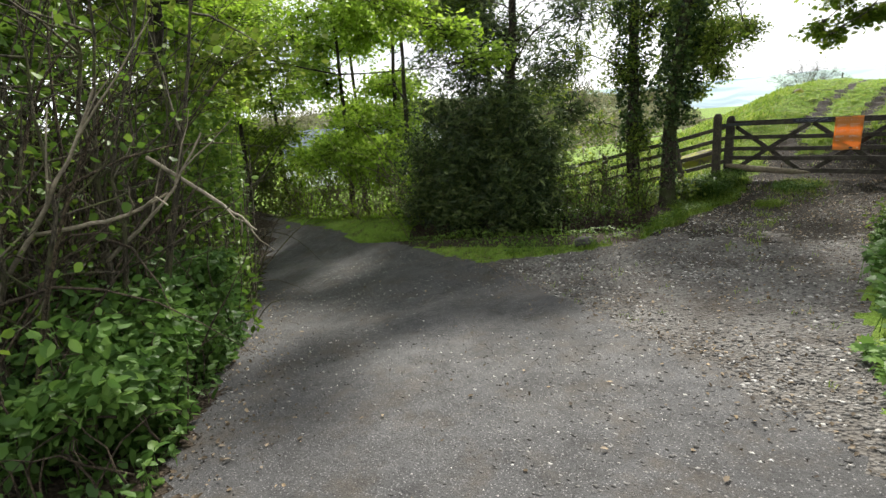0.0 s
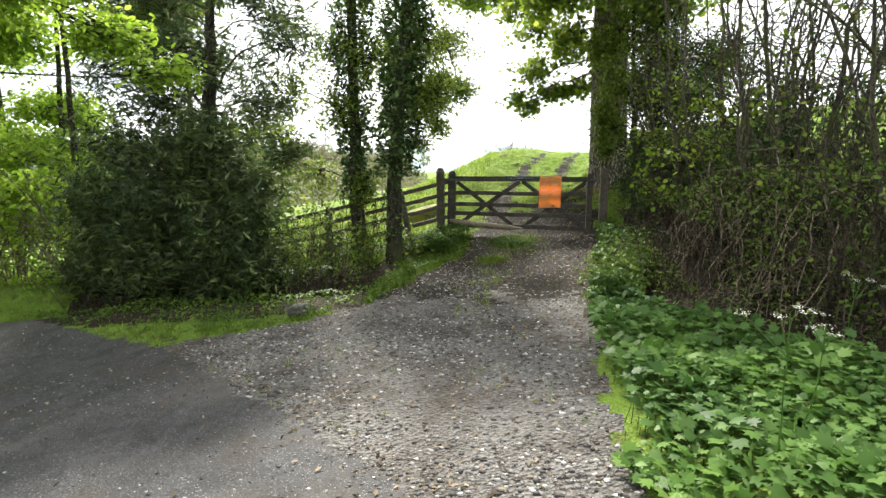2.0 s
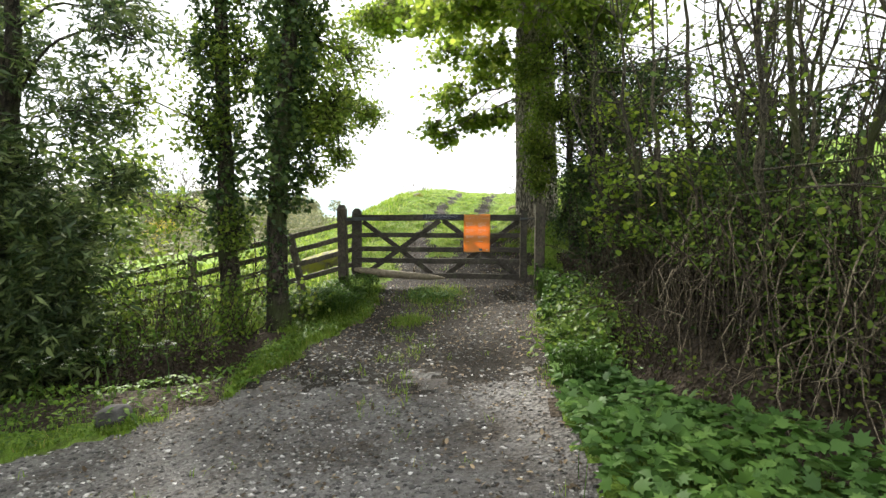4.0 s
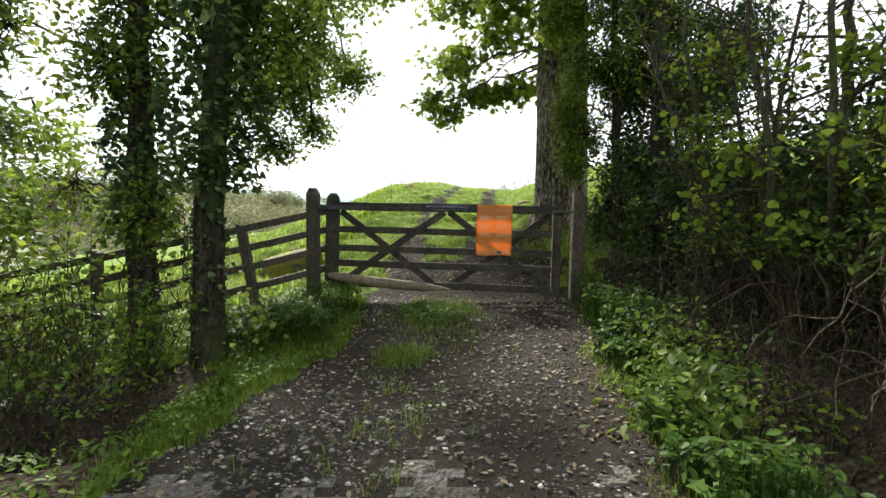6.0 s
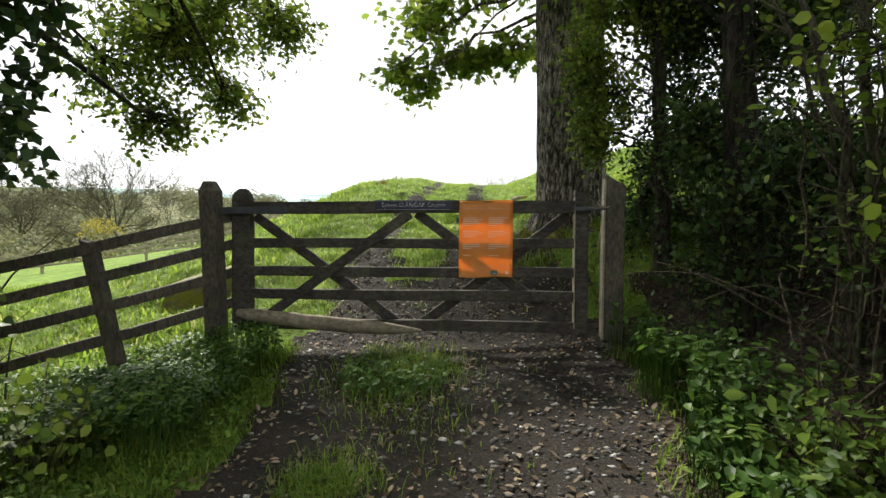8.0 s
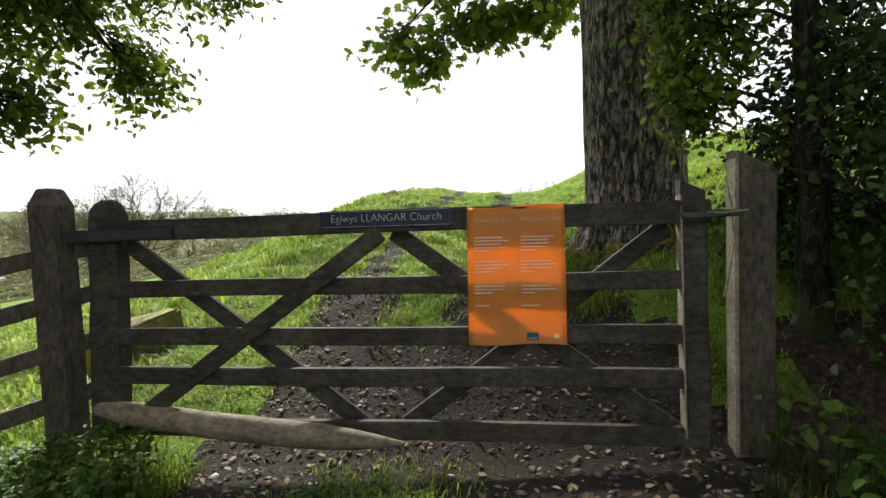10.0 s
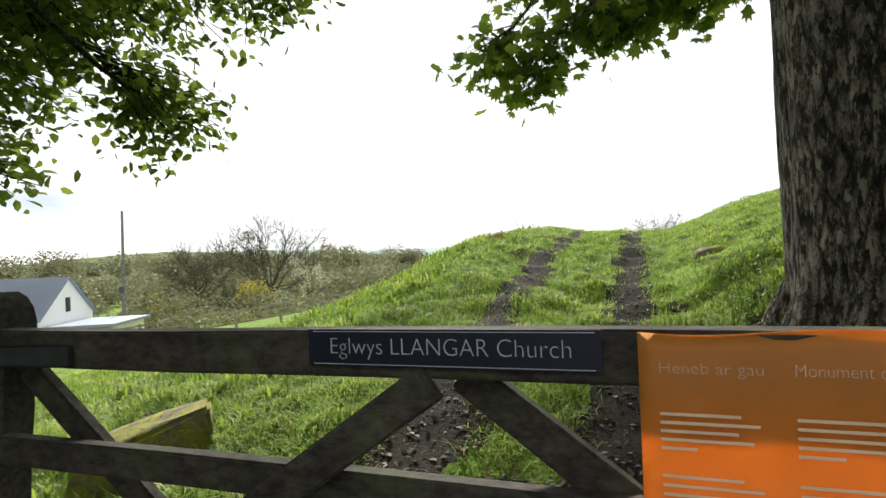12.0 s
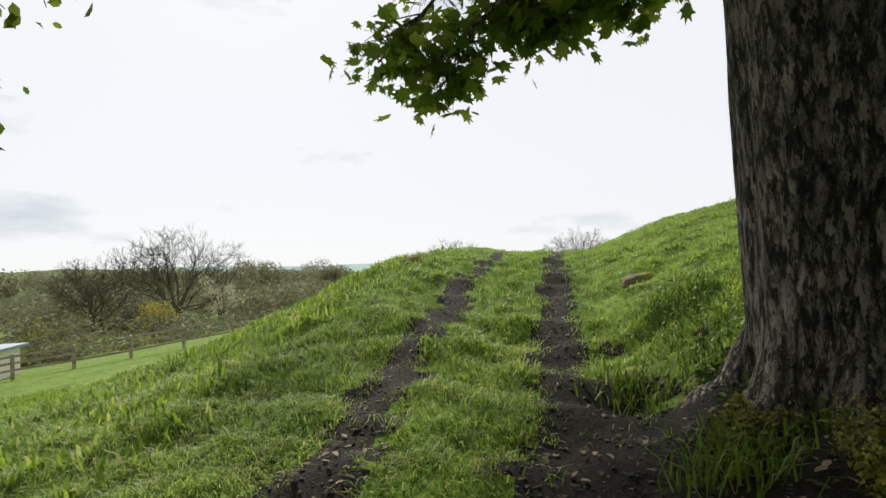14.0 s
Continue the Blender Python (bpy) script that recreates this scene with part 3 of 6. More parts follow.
def tree(name, label, seed, trunk, clumps, bark, leaf, shape, size, root_flare=1.25, droop=0.35, flat=0.55, reach=0.12, category="tree", sides=12, crown_label="", rise=0.35, stout=0.0065):
    """A tree from the line of its trunk [(x, y, z, r)...] and the clumps of its crown [(centre, radii, twigs, leaves a twig)]."""
    rng = np.random.default_rng(seed)
    ob = thing(name, label, category, trunk[0][:3])
    o = np.array(trunk[0][:3])
    T = np.array(trunk, float)
    t = np.linspace(0, len(T) - 1, (6 if sides < 20 else 14) * len(T))
    line = np.stack([np.interp(t, range(len(T)), T[:, i]) for i in range(4)], -1)
    line[1:-1, :2] += rng.normal(0, 0.01 if sides < 20 else 0.0, (len(line) - 2, 2))
    rad = line[:, 3].copy()
    rad[:4] *= np.array([root_flare, 1 + (root_flare - 1) * 0.6, 1 + (root_flare - 1) * 0.3, 1 + (root_flare - 1) * 0.1])
    V, F = tubes([(line[:, :3] - o, rad)], sides)
    if sides > 20:
        m = len(line)
        ring = V.reshape(m, sides, 3)
        mid = line[:, None, :3] - o
        a = np.linspace(0, 2 * np.pi, sides, endpoint=False)[None, :]
        zz = line[:, 2][:, None]
        k = 1 + 0.035 * np.sin(3 * a + 0.4 * zz + 1) + 0.025 * np.sin(7 * a - 0.7 * zz) + 0.014 * np.sin(17 * a + 1.9 * np.sin(2.3 * zz)) + 0.008 * np.sin(31 * a + 2.1 * np.sin(5.1 * zz + 1))
        V = (mid + (ring - mid) * k[..., None]).reshape(-1, 3)
    part_mesh("trunk", mesh_np("trunk", V, F, bark, True), ob)
    pts = []
    for c, r, twigs, per in clumps:
        k = np.argmin(np.abs(line[:, 2] - (c[2] - rise * np.hypot(c[0] - line[:, 0], c[1] - line[:, 1]))))
        start = line[k, :3]
        L = np.linalg.norm(np.array(c) - start)
        limb = wander(rng, start, c, 0.07 * L + 0.02, 9)
        limb[1:-1, 2] += 0.1 * L * np.sin(np.linspace(0, np.pi, 9))[1:-1]
        r0 = min(line[k, 3] * 0.45, 0.01 + stout * L)
        lines = [(limb - o, np.linspace(r0, 0.009, 9))]
        tl, tp = clump_points(rng, c, r, twigs, per, reach, limb[6])
        V, F = tubes(lines, 6)
        bough = part_mesh("bough", mesh_np("bough", V, F, bark, True), ob)
        V, F = tubes([(w - o, q) for w, q in tl], 4)
        part_mesh("spray", mesh_np("spray", V, F, bark, True), bough, "", "stuff")
        pts.append(tp - o)
    part_mesh("crown", leaves("crown", rng, np.concatenate(pts), size, leaf, shape, droop, flat), ob, crown_label)
    return ob


# ---- the gate, its posts and notices ----
TILT = 0.055


def gy_at(z):
    return -0.02 - TILT * (1.1 - z)


gate = thing("field_gate", "closed five-bar wooden field gate, dark and weathered", "gate", (1.48, 0, 0))


def on_gate(p):
    return (p[0] - 1.48, p[1] + gy_at(p[2]), p[2])


def gate_bar(name, p, q, w, d, seed, mat=M_GATE, label="", up=(0, 0, 1), wear=0.003):
    return part(name, beam(on_gate(p), on_gate(q), w, d, 0.006, up, wear, seed), mat, gate, label)


gate_bar("top_rail", (0.12, 0, 1.045), (2.93, 0, 1.052), 0.07, 0.1, 1, label="deep top rail, mossy along its upper edge")
for i, (z, h) in enumerate(((0.758, 0.078), (0.528, 0.08), (0.342, 0.082), (0.1, 0.085))):
    gate_bar("rail", (0.1, 0.0, z), (2.88, 0.0, z + 0.005), 0.045, h, 10 + i)
part("hanging_stile", post_shape(0.115 - 1.48, gy_at(0.6) + 0.005, 0.04, 1.2, 0.155, 0.1, "round", (0, TILT), 3, 0.09), M_GATE, gate, "thick hanging stile with a rounded top")
# paler strip for the sunlight on the stile's left side
part("sunlit_edge", beam((2.808 - 1.48, gy_at(0.1) - 0.0, 0.1), (2.808 - 1.48, gy_at(1.12), 1.12), 0.008, 0.07, 0.002, (0, 1, 0), 0.001, 8), M_PALE, gate, "left edge of the stile, its sunlight put in as a paler strip")
part("closing_stile", post_shape(2.865 - 1.48, gy_at(0.6) - 0.0, 0.06, 1.185, 0.1, 0.09, "slope", (0, TILT), 4, 0.05), M_GATE, gate)
for i, (p, q) in enumerate((((0.22, 0.045, 0.98), (1.42, 0.045, 0.1)), ((1.52, -0.042, 1.0), (0.28, -0.042, 0.12)), ((1.56, 0.04, 1.0), (2.8, 0.04, 0.1)), ((2.78, 0.078, 0.99), (1.6, 0.078, 0.1)))):
    gate_bar("brace", p, q, 0.035, 0.08, 20 + i, up=(0, 0, 1))
gate_bar("hinge_strap", (-0.03, -0.058, 1.02), (0.52, -0.048, 1.03), 0.012, 0.06, 30, M_IRON, "long iron hinge strap", wear=0.0)
gate_bar("latch_bar", (2.8, -0.05, 1.035), (3.04, -0.05, 1.04), 0.012, 0.03, 31, M_IRON, "iron latch bar", wear=0.0)

post_a = thing("gate_post", "square wooden gate post with a chamfered top", "post", (-0.1, -0.07, -0.1))
part("post", post_shape(0, 0, -0.15, 1.36, 0.14, 0.14, "chamfer", (-0.012, 0.0), 5, 0.08), M_POST, post_a)
post_b = thing("gate_post", "square wooden shutting post with a split pointed top", "post", (3.13, 0.06, -0.06))
part("post", post_shape(0, 0, -0.2, 1.36, 0.15, 0.15, "slope", (0.0, 0.0), 6, 0.09), M_POST, post_b)
# the sunlit left face, coloured in as a paler strip
part("sunlit_edge", beam((-0.082, -0.02, -0.1), (-0.082, -0.02, 1.33), 0.016, 0.1, 0.004, (0, 1, 0), 0.002, 7), M_PALE, post_b, "left face of the post, its sunlight put in as a paler strip")

cord = thing("baler_cord", "loop of pale cord tying the gate to its post", "rope", (3.0, -0.06, 1.05))
V, F = tubes([(np.array([(-0.02, 0, 0.14), (0.0, -0.012, 0.02), (0.012, -0.01, -0.12), (-0.005, 0, -0.26), (-0.02, 0.01, -0.36)]), [0.005] * 5), (np.array([(-0.12, 0.0, 0.0), (-0.03, -0.03, -0.01), (0.06, -0.02, 0.0)]), [0.005] * 3)], 6)
part_mesh("loop", mesh_np("loop", V, F, M_PALE, True), cord)
log = thing("fallen_rail", "pale round split rail lying against the gate foot", "rail", (0.9, -0.14, 0.1))
lr = np.random.default_rng(5)
ll = wander(lr, (-0.8, 0.03, 0.09), (0.72, -0.03, -0.02), 0.012, 14)
V, F = tubes([(ll, [0.03, 0.05, 0.057, 0.058, 0.058, 0.059, 0.06, 0.06, 0.06, 0.058, 0.055, 0.046, 0.03, 0.008])], 12)
part_mesh("pole", mesh_np("pole", V, F, M_RAIL, True), log)

banner = thing("notice_banner", "orange vinyl notice tied to the gate rails", "banner", (2.118, -0.082, 0.8))
bm = bmesh.new()
bmesh.ops.create_grid(bm, x_segments=14, y_segments=20, size=0.5)
for v in bm.verts:
    u, w = v.co.x, v.co.y
    v.co = Vector((u * 0.42 + 0.004 * w, 0.036 * w - 0.0 + 0.006 * math.sin(w * 14) + 0.004 * math.sin(u * 9 + 1) - 0.012 * (0.5 - w) * u, w * 0.598 + 0.005 * math.sin(u * 6)))
bmesh.ops.solidify(bm, geom=bm.faces[:], thickness=0.0015)
part("sheet", bm, M_BANNER, banner, smooth_shade=True)


def lettering(text, size, at, mat, parent, name="lettering", turn=(90, 0, 0), align="LEFT", spacing=1.0, width=None):
    cu = bpy.data.curves.new(name, "FONT")
    cu.offset = -0.0011 * size / 0.05
    cu.body, cu.size, cu.align_x, cu.extrude, cu.space_character = text, size, align, 0.0006, spacing
    tmp = new(name, cu)
    me = bpy.data.meshes.new_from_object(tmp.evaluated_get(bpy.context.evaluated_depsgraph_get()))
    bpy.data.objects.remove(tmp)
    me.materials.clear()
    me.materials.append(mat)
    xs = [v.co.x for v in me.vertices]
    k = 1.0 if width is None else width / (max(xs) - min(xs))
    me.transform(Matrix.Diagonal((k, 1, 1, 1)))
    ob = new(name, me)
    ob.parent = parent
    ob.matrix_local = pose(*at, *turn)
    return ob


def bar(name, cx, cz, w, h, y, mat, parent, t=0.0012):
    bm = bmesh.new()
    bmesh.ops.create_cube(bm, size=1)
    bmesh.ops.scale(bm, vec=(w, t, h), verts=bm.verts)
    bmesh.ops.translate(bm, vec=(cx, y, cz), verts=bm.verts)
    return part(name, bm, mat, parent)


def banner_y(z):
    w = z / 0.598
    return 0.036 * w + 0.006 * math.sin(w * 14) - 0.0085


lettering("Heneb ar gau", 0.028, (-0.178, banner_y(0.235) - 0.002, 0.232), M_PRINT, banner, width=0.155)
lettering("Monument closed", 0.028, (0.022, banner_y(0.235) - 0.002, 0.232), M_PRINT, banner, width=0.17)
trng = random.Random(8)
for col in (-0.178, 0.022):
    for start, count in ((0.165, 5), (0.06, 4), (-0.045, 3), (-0.13, 1)):
        for k in range(count):
            w = 0.15 * (trng.uniform(0.75, 1.0) if k < count - 1 else trng.uniform(0.35, 0.6))
            z = start - k * 0.0145
            bar("text_line", col + w / 2, z, w, 0.0048, banner_y(z) - 0.003, M_PRINT, banner)
bar("emblem", 0.065, -0.262, 0.05, 0.032, banner_y(-0.262) - 0.003, M_TEAL, banner)
bar("emblem_line", 0.065, -0.27, 0.036, 0.004, banner_y(-0.27) - 0.004, M_WHITE, banner)
bar("emblem_line", 0.165, -0.262, 0.022, 0.02, banner_y(-0.262) - 0.003, M_PRINT, banner)

sign = thing("name_sign", "narrow navy sign with white serif lettering and thin white border", "sign", (1.545, -0.066, 1.064))
part("plate", beam((-0.305, 0, 0), (0.305, 0, 0), 0.006, 0.078, 0.001), M_NAVY, sign)
for z in (0.034, -0.034):
    bar("border_line", 0, z, 0.585, 0.0013, -0.0036, M_WHITE, sign)
lettering("Eglwys LLANGAR Church", 0.05, (0.0, -0.0036, -0.013), M_WHITE, sign, align="CENTER", width=0.5)

# ---- field fence beside the gate ----
fence = thing("field_fence", "weathered post-and-rail fence running down beside the ditch", "fence", (0, 0, 0))
FENCE = [(0.05, 0.1), (-0.55, -0.48), (-2.1, -1.15), (-4.0, -1.5), (-6.0, -1.7), (-8.2, -1.8)]
FENCE_Z = [0.0, -0.17] + [float(land(*p)) for p in FENCE[2:]]
for i, (a, b) in enumerate(zip(FENCE, FENCE[1:])):
    for k, h in enumerate((0.98, 0.75, 0.52, 0.27)):
        part("rail", beam((*a, FENCE_Z[i] + h), (*b, FENCE_Z[i + 1] + h), 0.04, 0.08, 0.006, (0, 0, 1), 0.005, 40 + 4 * i + k), M_POST, fence)
    foot = float(land(b[0], b[1] + 0.05))
    part("post", post_shape(b[0], b[1] - 0.065, min(foot, FENCE_Z[i + 1]) - 0.3, FENCE_Z[i + 1] + (0.98 if i == 0 else 1.08), 0.1, 0.09, "slope", (-0.2 if i == 0 else 0.02, 0.0), 60 + i, 0.03), M_POST, fence, "leaning post" if i == 0 else "")

# ---- trees ----
def ivy_sleeve(seed, line, z0, z1, r, n, grow=1.0):
    """Leaf points in a shaggy sleeve round a stem."""
    rng = np.random.default_rng(seed)
    L = np.array(line, float)
    z = rng.uniform(z0, z1, n)
    cx, cy = np.interp(z, L[:, 2], L[:, 0]), np.interp(z, L[:, 2], L[:, 1])
    a = rng.uniform(0, 2 * np.pi, n)
    lump = 0.65 + 0.35 * np.sin(a * 2 + z * 3.1) * np.sin(z * 4.7 + seed)
    rr = r * lump * (0.55 + 0.6 * rng.uniform(0, 1, n) ** 0.5) * (0.75 + 0.25 * grow * np.sin((z - z0) / (z1 - z0) * np.pi))
    return np.stack([cx + rr * np.cos(a), cy + rr * np.sin(a), z], -1)


def add_leaves(ob, name, seed, pts, size, mat, shape, label="", droop=0.5, flat=0.3):
    o = np.array(ob.location)
    return part_mesh(name, leaves(name, np.random.default_rng(seed), pts - o, size, mat, shape, droop, flat), ob, label)


def g(x, y, dz=0.0):
    return float(land(x, y)) + dz


# ivy-clad trees at the corner of the fence
t1 = [(-0.36, -2.05, g(-0.36, -2.05) - 0.15, 0.15), (-0.36, -2.05, 0.9, 0.125), (-0.26, -2.0, 2.2, 0.11), (-0.12, -1.95, 3.8, 0.09), (0.1, -1.7, 6.5, 0.06)]
ivy_tree = tree("ivy_tree", "slim dark tree wrapped in ivy beside the ditch", 11, t1, [
    ((0.25, -1.75, 2.55), (0.62, 0.6, 0.62), 60, 26), ((0.0, -1.5, 3.5), (0.75, 0.7, 0.7), 60, 24), ((-0.55, -1.2, 3.1), (0.7, 0.7, 0.6), 45, 22),
    ((-0.75, 0.55, 2.55), (0.72, 0.6, 0.62), 60, 28), ((-0.5, 1.1, 2.95), (0.7, 0.6, 0.55), 60, 28), ((-1.5, 0.8, 2.4), (0.7, 0.6, 0.7), 50, 24),
    ((-0.62, 1.35, 2.15), (0.38, 0.32, 0.32), 34, 24), ((-0.8, 0.35, 1.8), (0.42, 0.36, 0.34), 36, 24), ((-0.15, 1.6, 2.95), (0.5, 0.45, 0.4), 44, 26), ((-1.2, 1.2, 2.9), (0.8, 0.5, 0.6), 60, 30), ((-1.3, 0.4, 3.5), (1.1, 0.8, 0.7), 70, 26), ((-0.1, 0.6, 3.75), (0.75, 0.7, 0.5), 50, 26),
    ((-0.1, -1.4, 4.8), (1.1, 1.0, 0.9), 70, 24)], M_BARK_DARK, M_HAWTHORN, "oval", 0.062, 1.2, 0.5, 0.45, 0.07, rise=-0.15, crown_label="small dark green leaves on drooping twigs")
add_leaves(ivy_tree, "ivy", 12, ivy_sleeve(12, t1, 1.15, 4.6, 0.52, 5200), 0.07, M_IVY, "ivy", "shaggy sleeve of dark ivy")

add_leaves(ivy_tree, "ivy", 15, ivy_sleeve(15, t1, -0.2, 1.3, 0.24, 700), 0.055, M_IVY, "ivy")
t2 = [(-1.2, -1.72, g(-1.2, -1.72) - 0.15, 0.15), (-1.22, -1.72, 1.0, 0.12), (-1.3, -1.6, 2.4, 0.1), (-1.32, -1.5, 4.2, 0.08), (-1.2, -1.5, 6.2, 0.05)]
second = tree("ivy_tree", "second ivy-covered tree leaning over the fence", 13, t2, [
    ((-1.5, -1.9, 2.3), (0.7, 0.6, 0.6), 40, 24), ((-0.9, -1.6, 3.2), (0.7, 0.7, 0.7), 40, 24), ((-1.9, -1.3, 3.4), (0.9, 0.8, 0.8), 50, 24),
    ((-1.2, -1.5, 4.6), (1.1, 1.0, 0.9), 60, 24), ((-2.4, -1.9, 2.6), (0.6, 0.6, 0.6), 34, 22), ((-2.2, -1.4, 1.2), (0.6, 0.5, 0.5), 30, 20), ((-0.9, -2.0, 0.9), (0.45, 0.4, 0.5), 24, 18)],
    M_BARK_DARK, M_HAWTHORN, "oval", 0.062, 1.2, 0.45, 0.45, 0.08)
add_leaves(second, "ivy", 14, ivy_sleeve(14, t2, 0.7, 4.4, 0.46, 3800), 0.07, M_IVY, "ivy", "sleeve of dark ivy")

# big evergreen bush at the bend
yt = [(-3.7, -2.6, g(-3.7, -2.6) - 0.1, 0.2), (-3.7, -2.6, 1.2, 0.16), (-3.6, -2.5, 3.0, 0.1), (-3.5, -2.4, 5.0, 0.05)]
yc = [((-5.95, -3.1, -0.4), (1.1, 0.95, 0.85), 90, 28), ((-5.9, -2.9, 0.6), (1.15, 1.0, 0.9), 80, 26), ((-5.6, -2.7, 1.6), (1.2, 1.0, 0.9), 60, 22), ((-6.4, -2.2, 3.2), (1.3, 1.0, 1.0), 50, 16), ((-1.9, -2.9, 1.6), (0.6, 0.5, 0.5), 26, 14), ((-1.8, -2.6, 3.2), (0.7, 0.6, 0.6), 24, 12), ((-3.0, -3.1, -0.25), (1.15, 1.0, 0.9), 170, 32), ((-4.6, -3.0, -0.35), (1.25, 1.05, 0.9), 170, 32), ((-2.9, -2.9, 0.7), (1.05, 1.0, 0.85), 140, 30), ((-4.5, -2.9, 0.7), (1.25, 1.05, 0.9), 150, 30), ((-3.7, -2.8, 1.6), (1.5, 1.1, 0.8), 130, 28),
      ((-4.9, -2.5, 2.4), (1.2, 1.0, 0.8), 70, 18), ((-2.6, -2.5, 2.4), (0.95, 0.8, 0.7), 46, 16), ((-3.7, -2.3, 3.1), (1.5, 1.1, 0.7), 60, 16), ((-5.0, -2.0, 4.2), (1.6, 1.1, 1.0), 50, 15), ((-2.4, -2.0, 3.8), (1.2, 0.9, 0.8), 40, 14), ((-3.4, -1.9, 5.0), (1.6, 1.0, 0.9), 70, 18), ((-4.4, -2.4, 3.4), (1.1, 0.8, 0.6), 60, 18), ((-5.9, -2.2, 4.9), (1.4, 1.0, 0.9), 60, 18), ((-3.0, -2.3, 4.3), (1.0, 0.8, 0.6), 50, 16)]
yew = tree("evergreen_bush", "broad dark evergreen bush, dense down to the verge", 22, yt, yc, M_BARK_DARK, M_YEW, "spray", 0.15, 1.1, 0.35, 0.35, 0.11, category="bush", crown_label="dense blackish green foliage")

# sycamore behind the gate
syt = [(3.2, 2.5, 0.3, 0.5), (3.19, 2.5, 0.85, 0.44), (3.18, 2.5, 1.5, 0.42), (3.16, 2.48, 2.6, 0.4), (3.12, 2.5, 4.2, 0.38), (3.1, 2.6, 6.5, 0.28), (3.1, 2.7, 9.0, 0.14)]
sycamore = tree("sycamore_tree", "mature sycamore with fissured grey-brown bark and low boughs", 31, syt, [
    ((0.72, 3.4, 2.92), (0.34, 0.36, 0.2), 20, 7), ((1.15, 3.45, 2.8), (0.4, 0.4, 0.28), 32, 7), ((1.65, 3.5, 3.1), (0.5, 0.45, 0.28), 36, 7), ((2.1, 3.5, 3.12), (0.5, 0.45, 0.26), 38, 7), ((2.5, 3.3, 3.2), (0.42, 0.45, 0.26), 34, 7),
    ((1.3, 3.3, 3.6), (0.8, 0.7, 0.4), 56, 8), ((2.2, 3.0, 4.0), (0.9, 0.8, 0.4), 56, 8), ((1.3, 2.8, 4.5), (1.0, 0.8, 0.5), 56, 8), ((2.2, 2.0, 5.0), (1.1, 1.0, 0.6), 70, 8),
    ((3.6, 1.4, 5.0), (1.3, 1.0, 0.8), 80, 9), ((4.6, 2.4, 5.0), (1.2, 1.2, 1.0), 60, 9), ((3.2, 2.6, 7.0), (2.2, 2.0, 1.4), 140, 9), ((2.0, 2.6, 6.3), (1.2, 1.0, 0.9), 70, 9),
    # high clumps here, largely unseen, are added to shade drive and track
    ((2.6, -0.2, 6.2), (1.8, 1.3, 0.8), 130, 9), ((3.6, -1.8, 6.6), (1.8, 1.3, 0.8), 130, 9), ((1.4, -1.6, 7.2), (1.6, 1.3, 0.8), 120, 9), ((2.4, 0.9, 5.4), (0.9, 0.7, 0.5), 50, 8), ((3.0, 1.6, 3.8), (0.7, 0.5, 0.5), 50, 8), ((3.9, 1.2, 4.3), (0.7, 0.6, 0.5), 46, 8), ((2.2, 1.7, 4.1), (0.6, 0.5, 0.4), 40, 8), ((2.0, 0.4, 4.5), (0.9, 0.7, 0.35), 60, 9), ((3.1, -0.5, 4.7), (1.0, 0.8, 0.45), 70, 9), ((1.3, 1.3, 4.7), (0.9, 0.7, 0.4), 60, 9), ((3.9, -1.8, 5.1), (1.2, 1.0, 0.6), 80, 9), ((2.6, -2.5, 5.6), (1.3, 1.0, 0.6), 80, 9), ((1.2, -0.8, 5.6), (1.1, 0.9, 0.6), 70, 9), ((3.4, -4.2, 6.4), (1.5, 1.1, 0.7), 90, 9), ((4.2, 0.6, 4.4), (0.9, 0.7, 0.6), 60, 9), ((2.0, -3.6, 7.0), (1.6, 1.2, 0.7), 90, 9), ((1.6, 5.4, 6.4), (1.3, 1.0, 0.6), 90, 10), ((2.9, 6.0, 6.6), (1.3, 1.0, 0.6), 80, 10), ((0.7, 6.6, 7.3), (1.4, 1.1, 0.6), 90, 10), ((1.9, 4.4, 6.9), (1.3, 1.0, 0.6), 80, 10),
    # overhead clumps out of view, added to darken the hedge and drive below
    ((5.0, -0.6, 6.4), (1.5, 1.3, 0.7), 130, 10), ((5.2, -2.8, 6.8), (1.6, 1.4, 0.7), 130, 10), ((3.9, -3.4, 7.6), (1.7, 1.4, 0.7), 130, 10), ((2.6, -1.6, 8.0), (1.8, 1.6, 0.7), 130, 10), ((5.4, 1.2, 5.6), (1.3, 1.2, 0.9), 110, 10), ((4.6, 0.4, 7.6), (1.8, 1.5, 0.8), 130, 10), ((1.6, 1.6, 7.6), (1.7, 1.5, 0.7), 120, 10), ((3.4, 3.8, 5.6), (1.2, 1.0, 0.6), 90, 10),
    # unseen clumps added so their shadow falls on the verge and near ruts
    ((0.2, 0.6, 6.6), (1.5, 1.2, 0.6), 110, 10), ((-0.4, 1.6, 7.2), (1.5, 1.2, 0.6), 100, 10), ((-0.6, 6.9, 6.5), (1.2, 1.0, 0.5), 90, 10), ((0.4, 6.4, 6.5), (1.2, 1.0, 0.5), 90, 10), ((-1.6, 7.1, 6.6), (1.2, 1.0, 0.5), 90, 10), ((-1.1, 8.1, 7.2), (1.2, 1.0, 0.5), 90, 10)],
    M_BARK, M_SYCAMORE, "lobed", 0.115, 1.32, 0.5, 0.5, 0.08, sides=96, crown_label="fresh green lobed leaves on low boughs, high unseen clumps added for shade", rise=-0.3)
rngs = np.random.default_rng(33)
roots = []
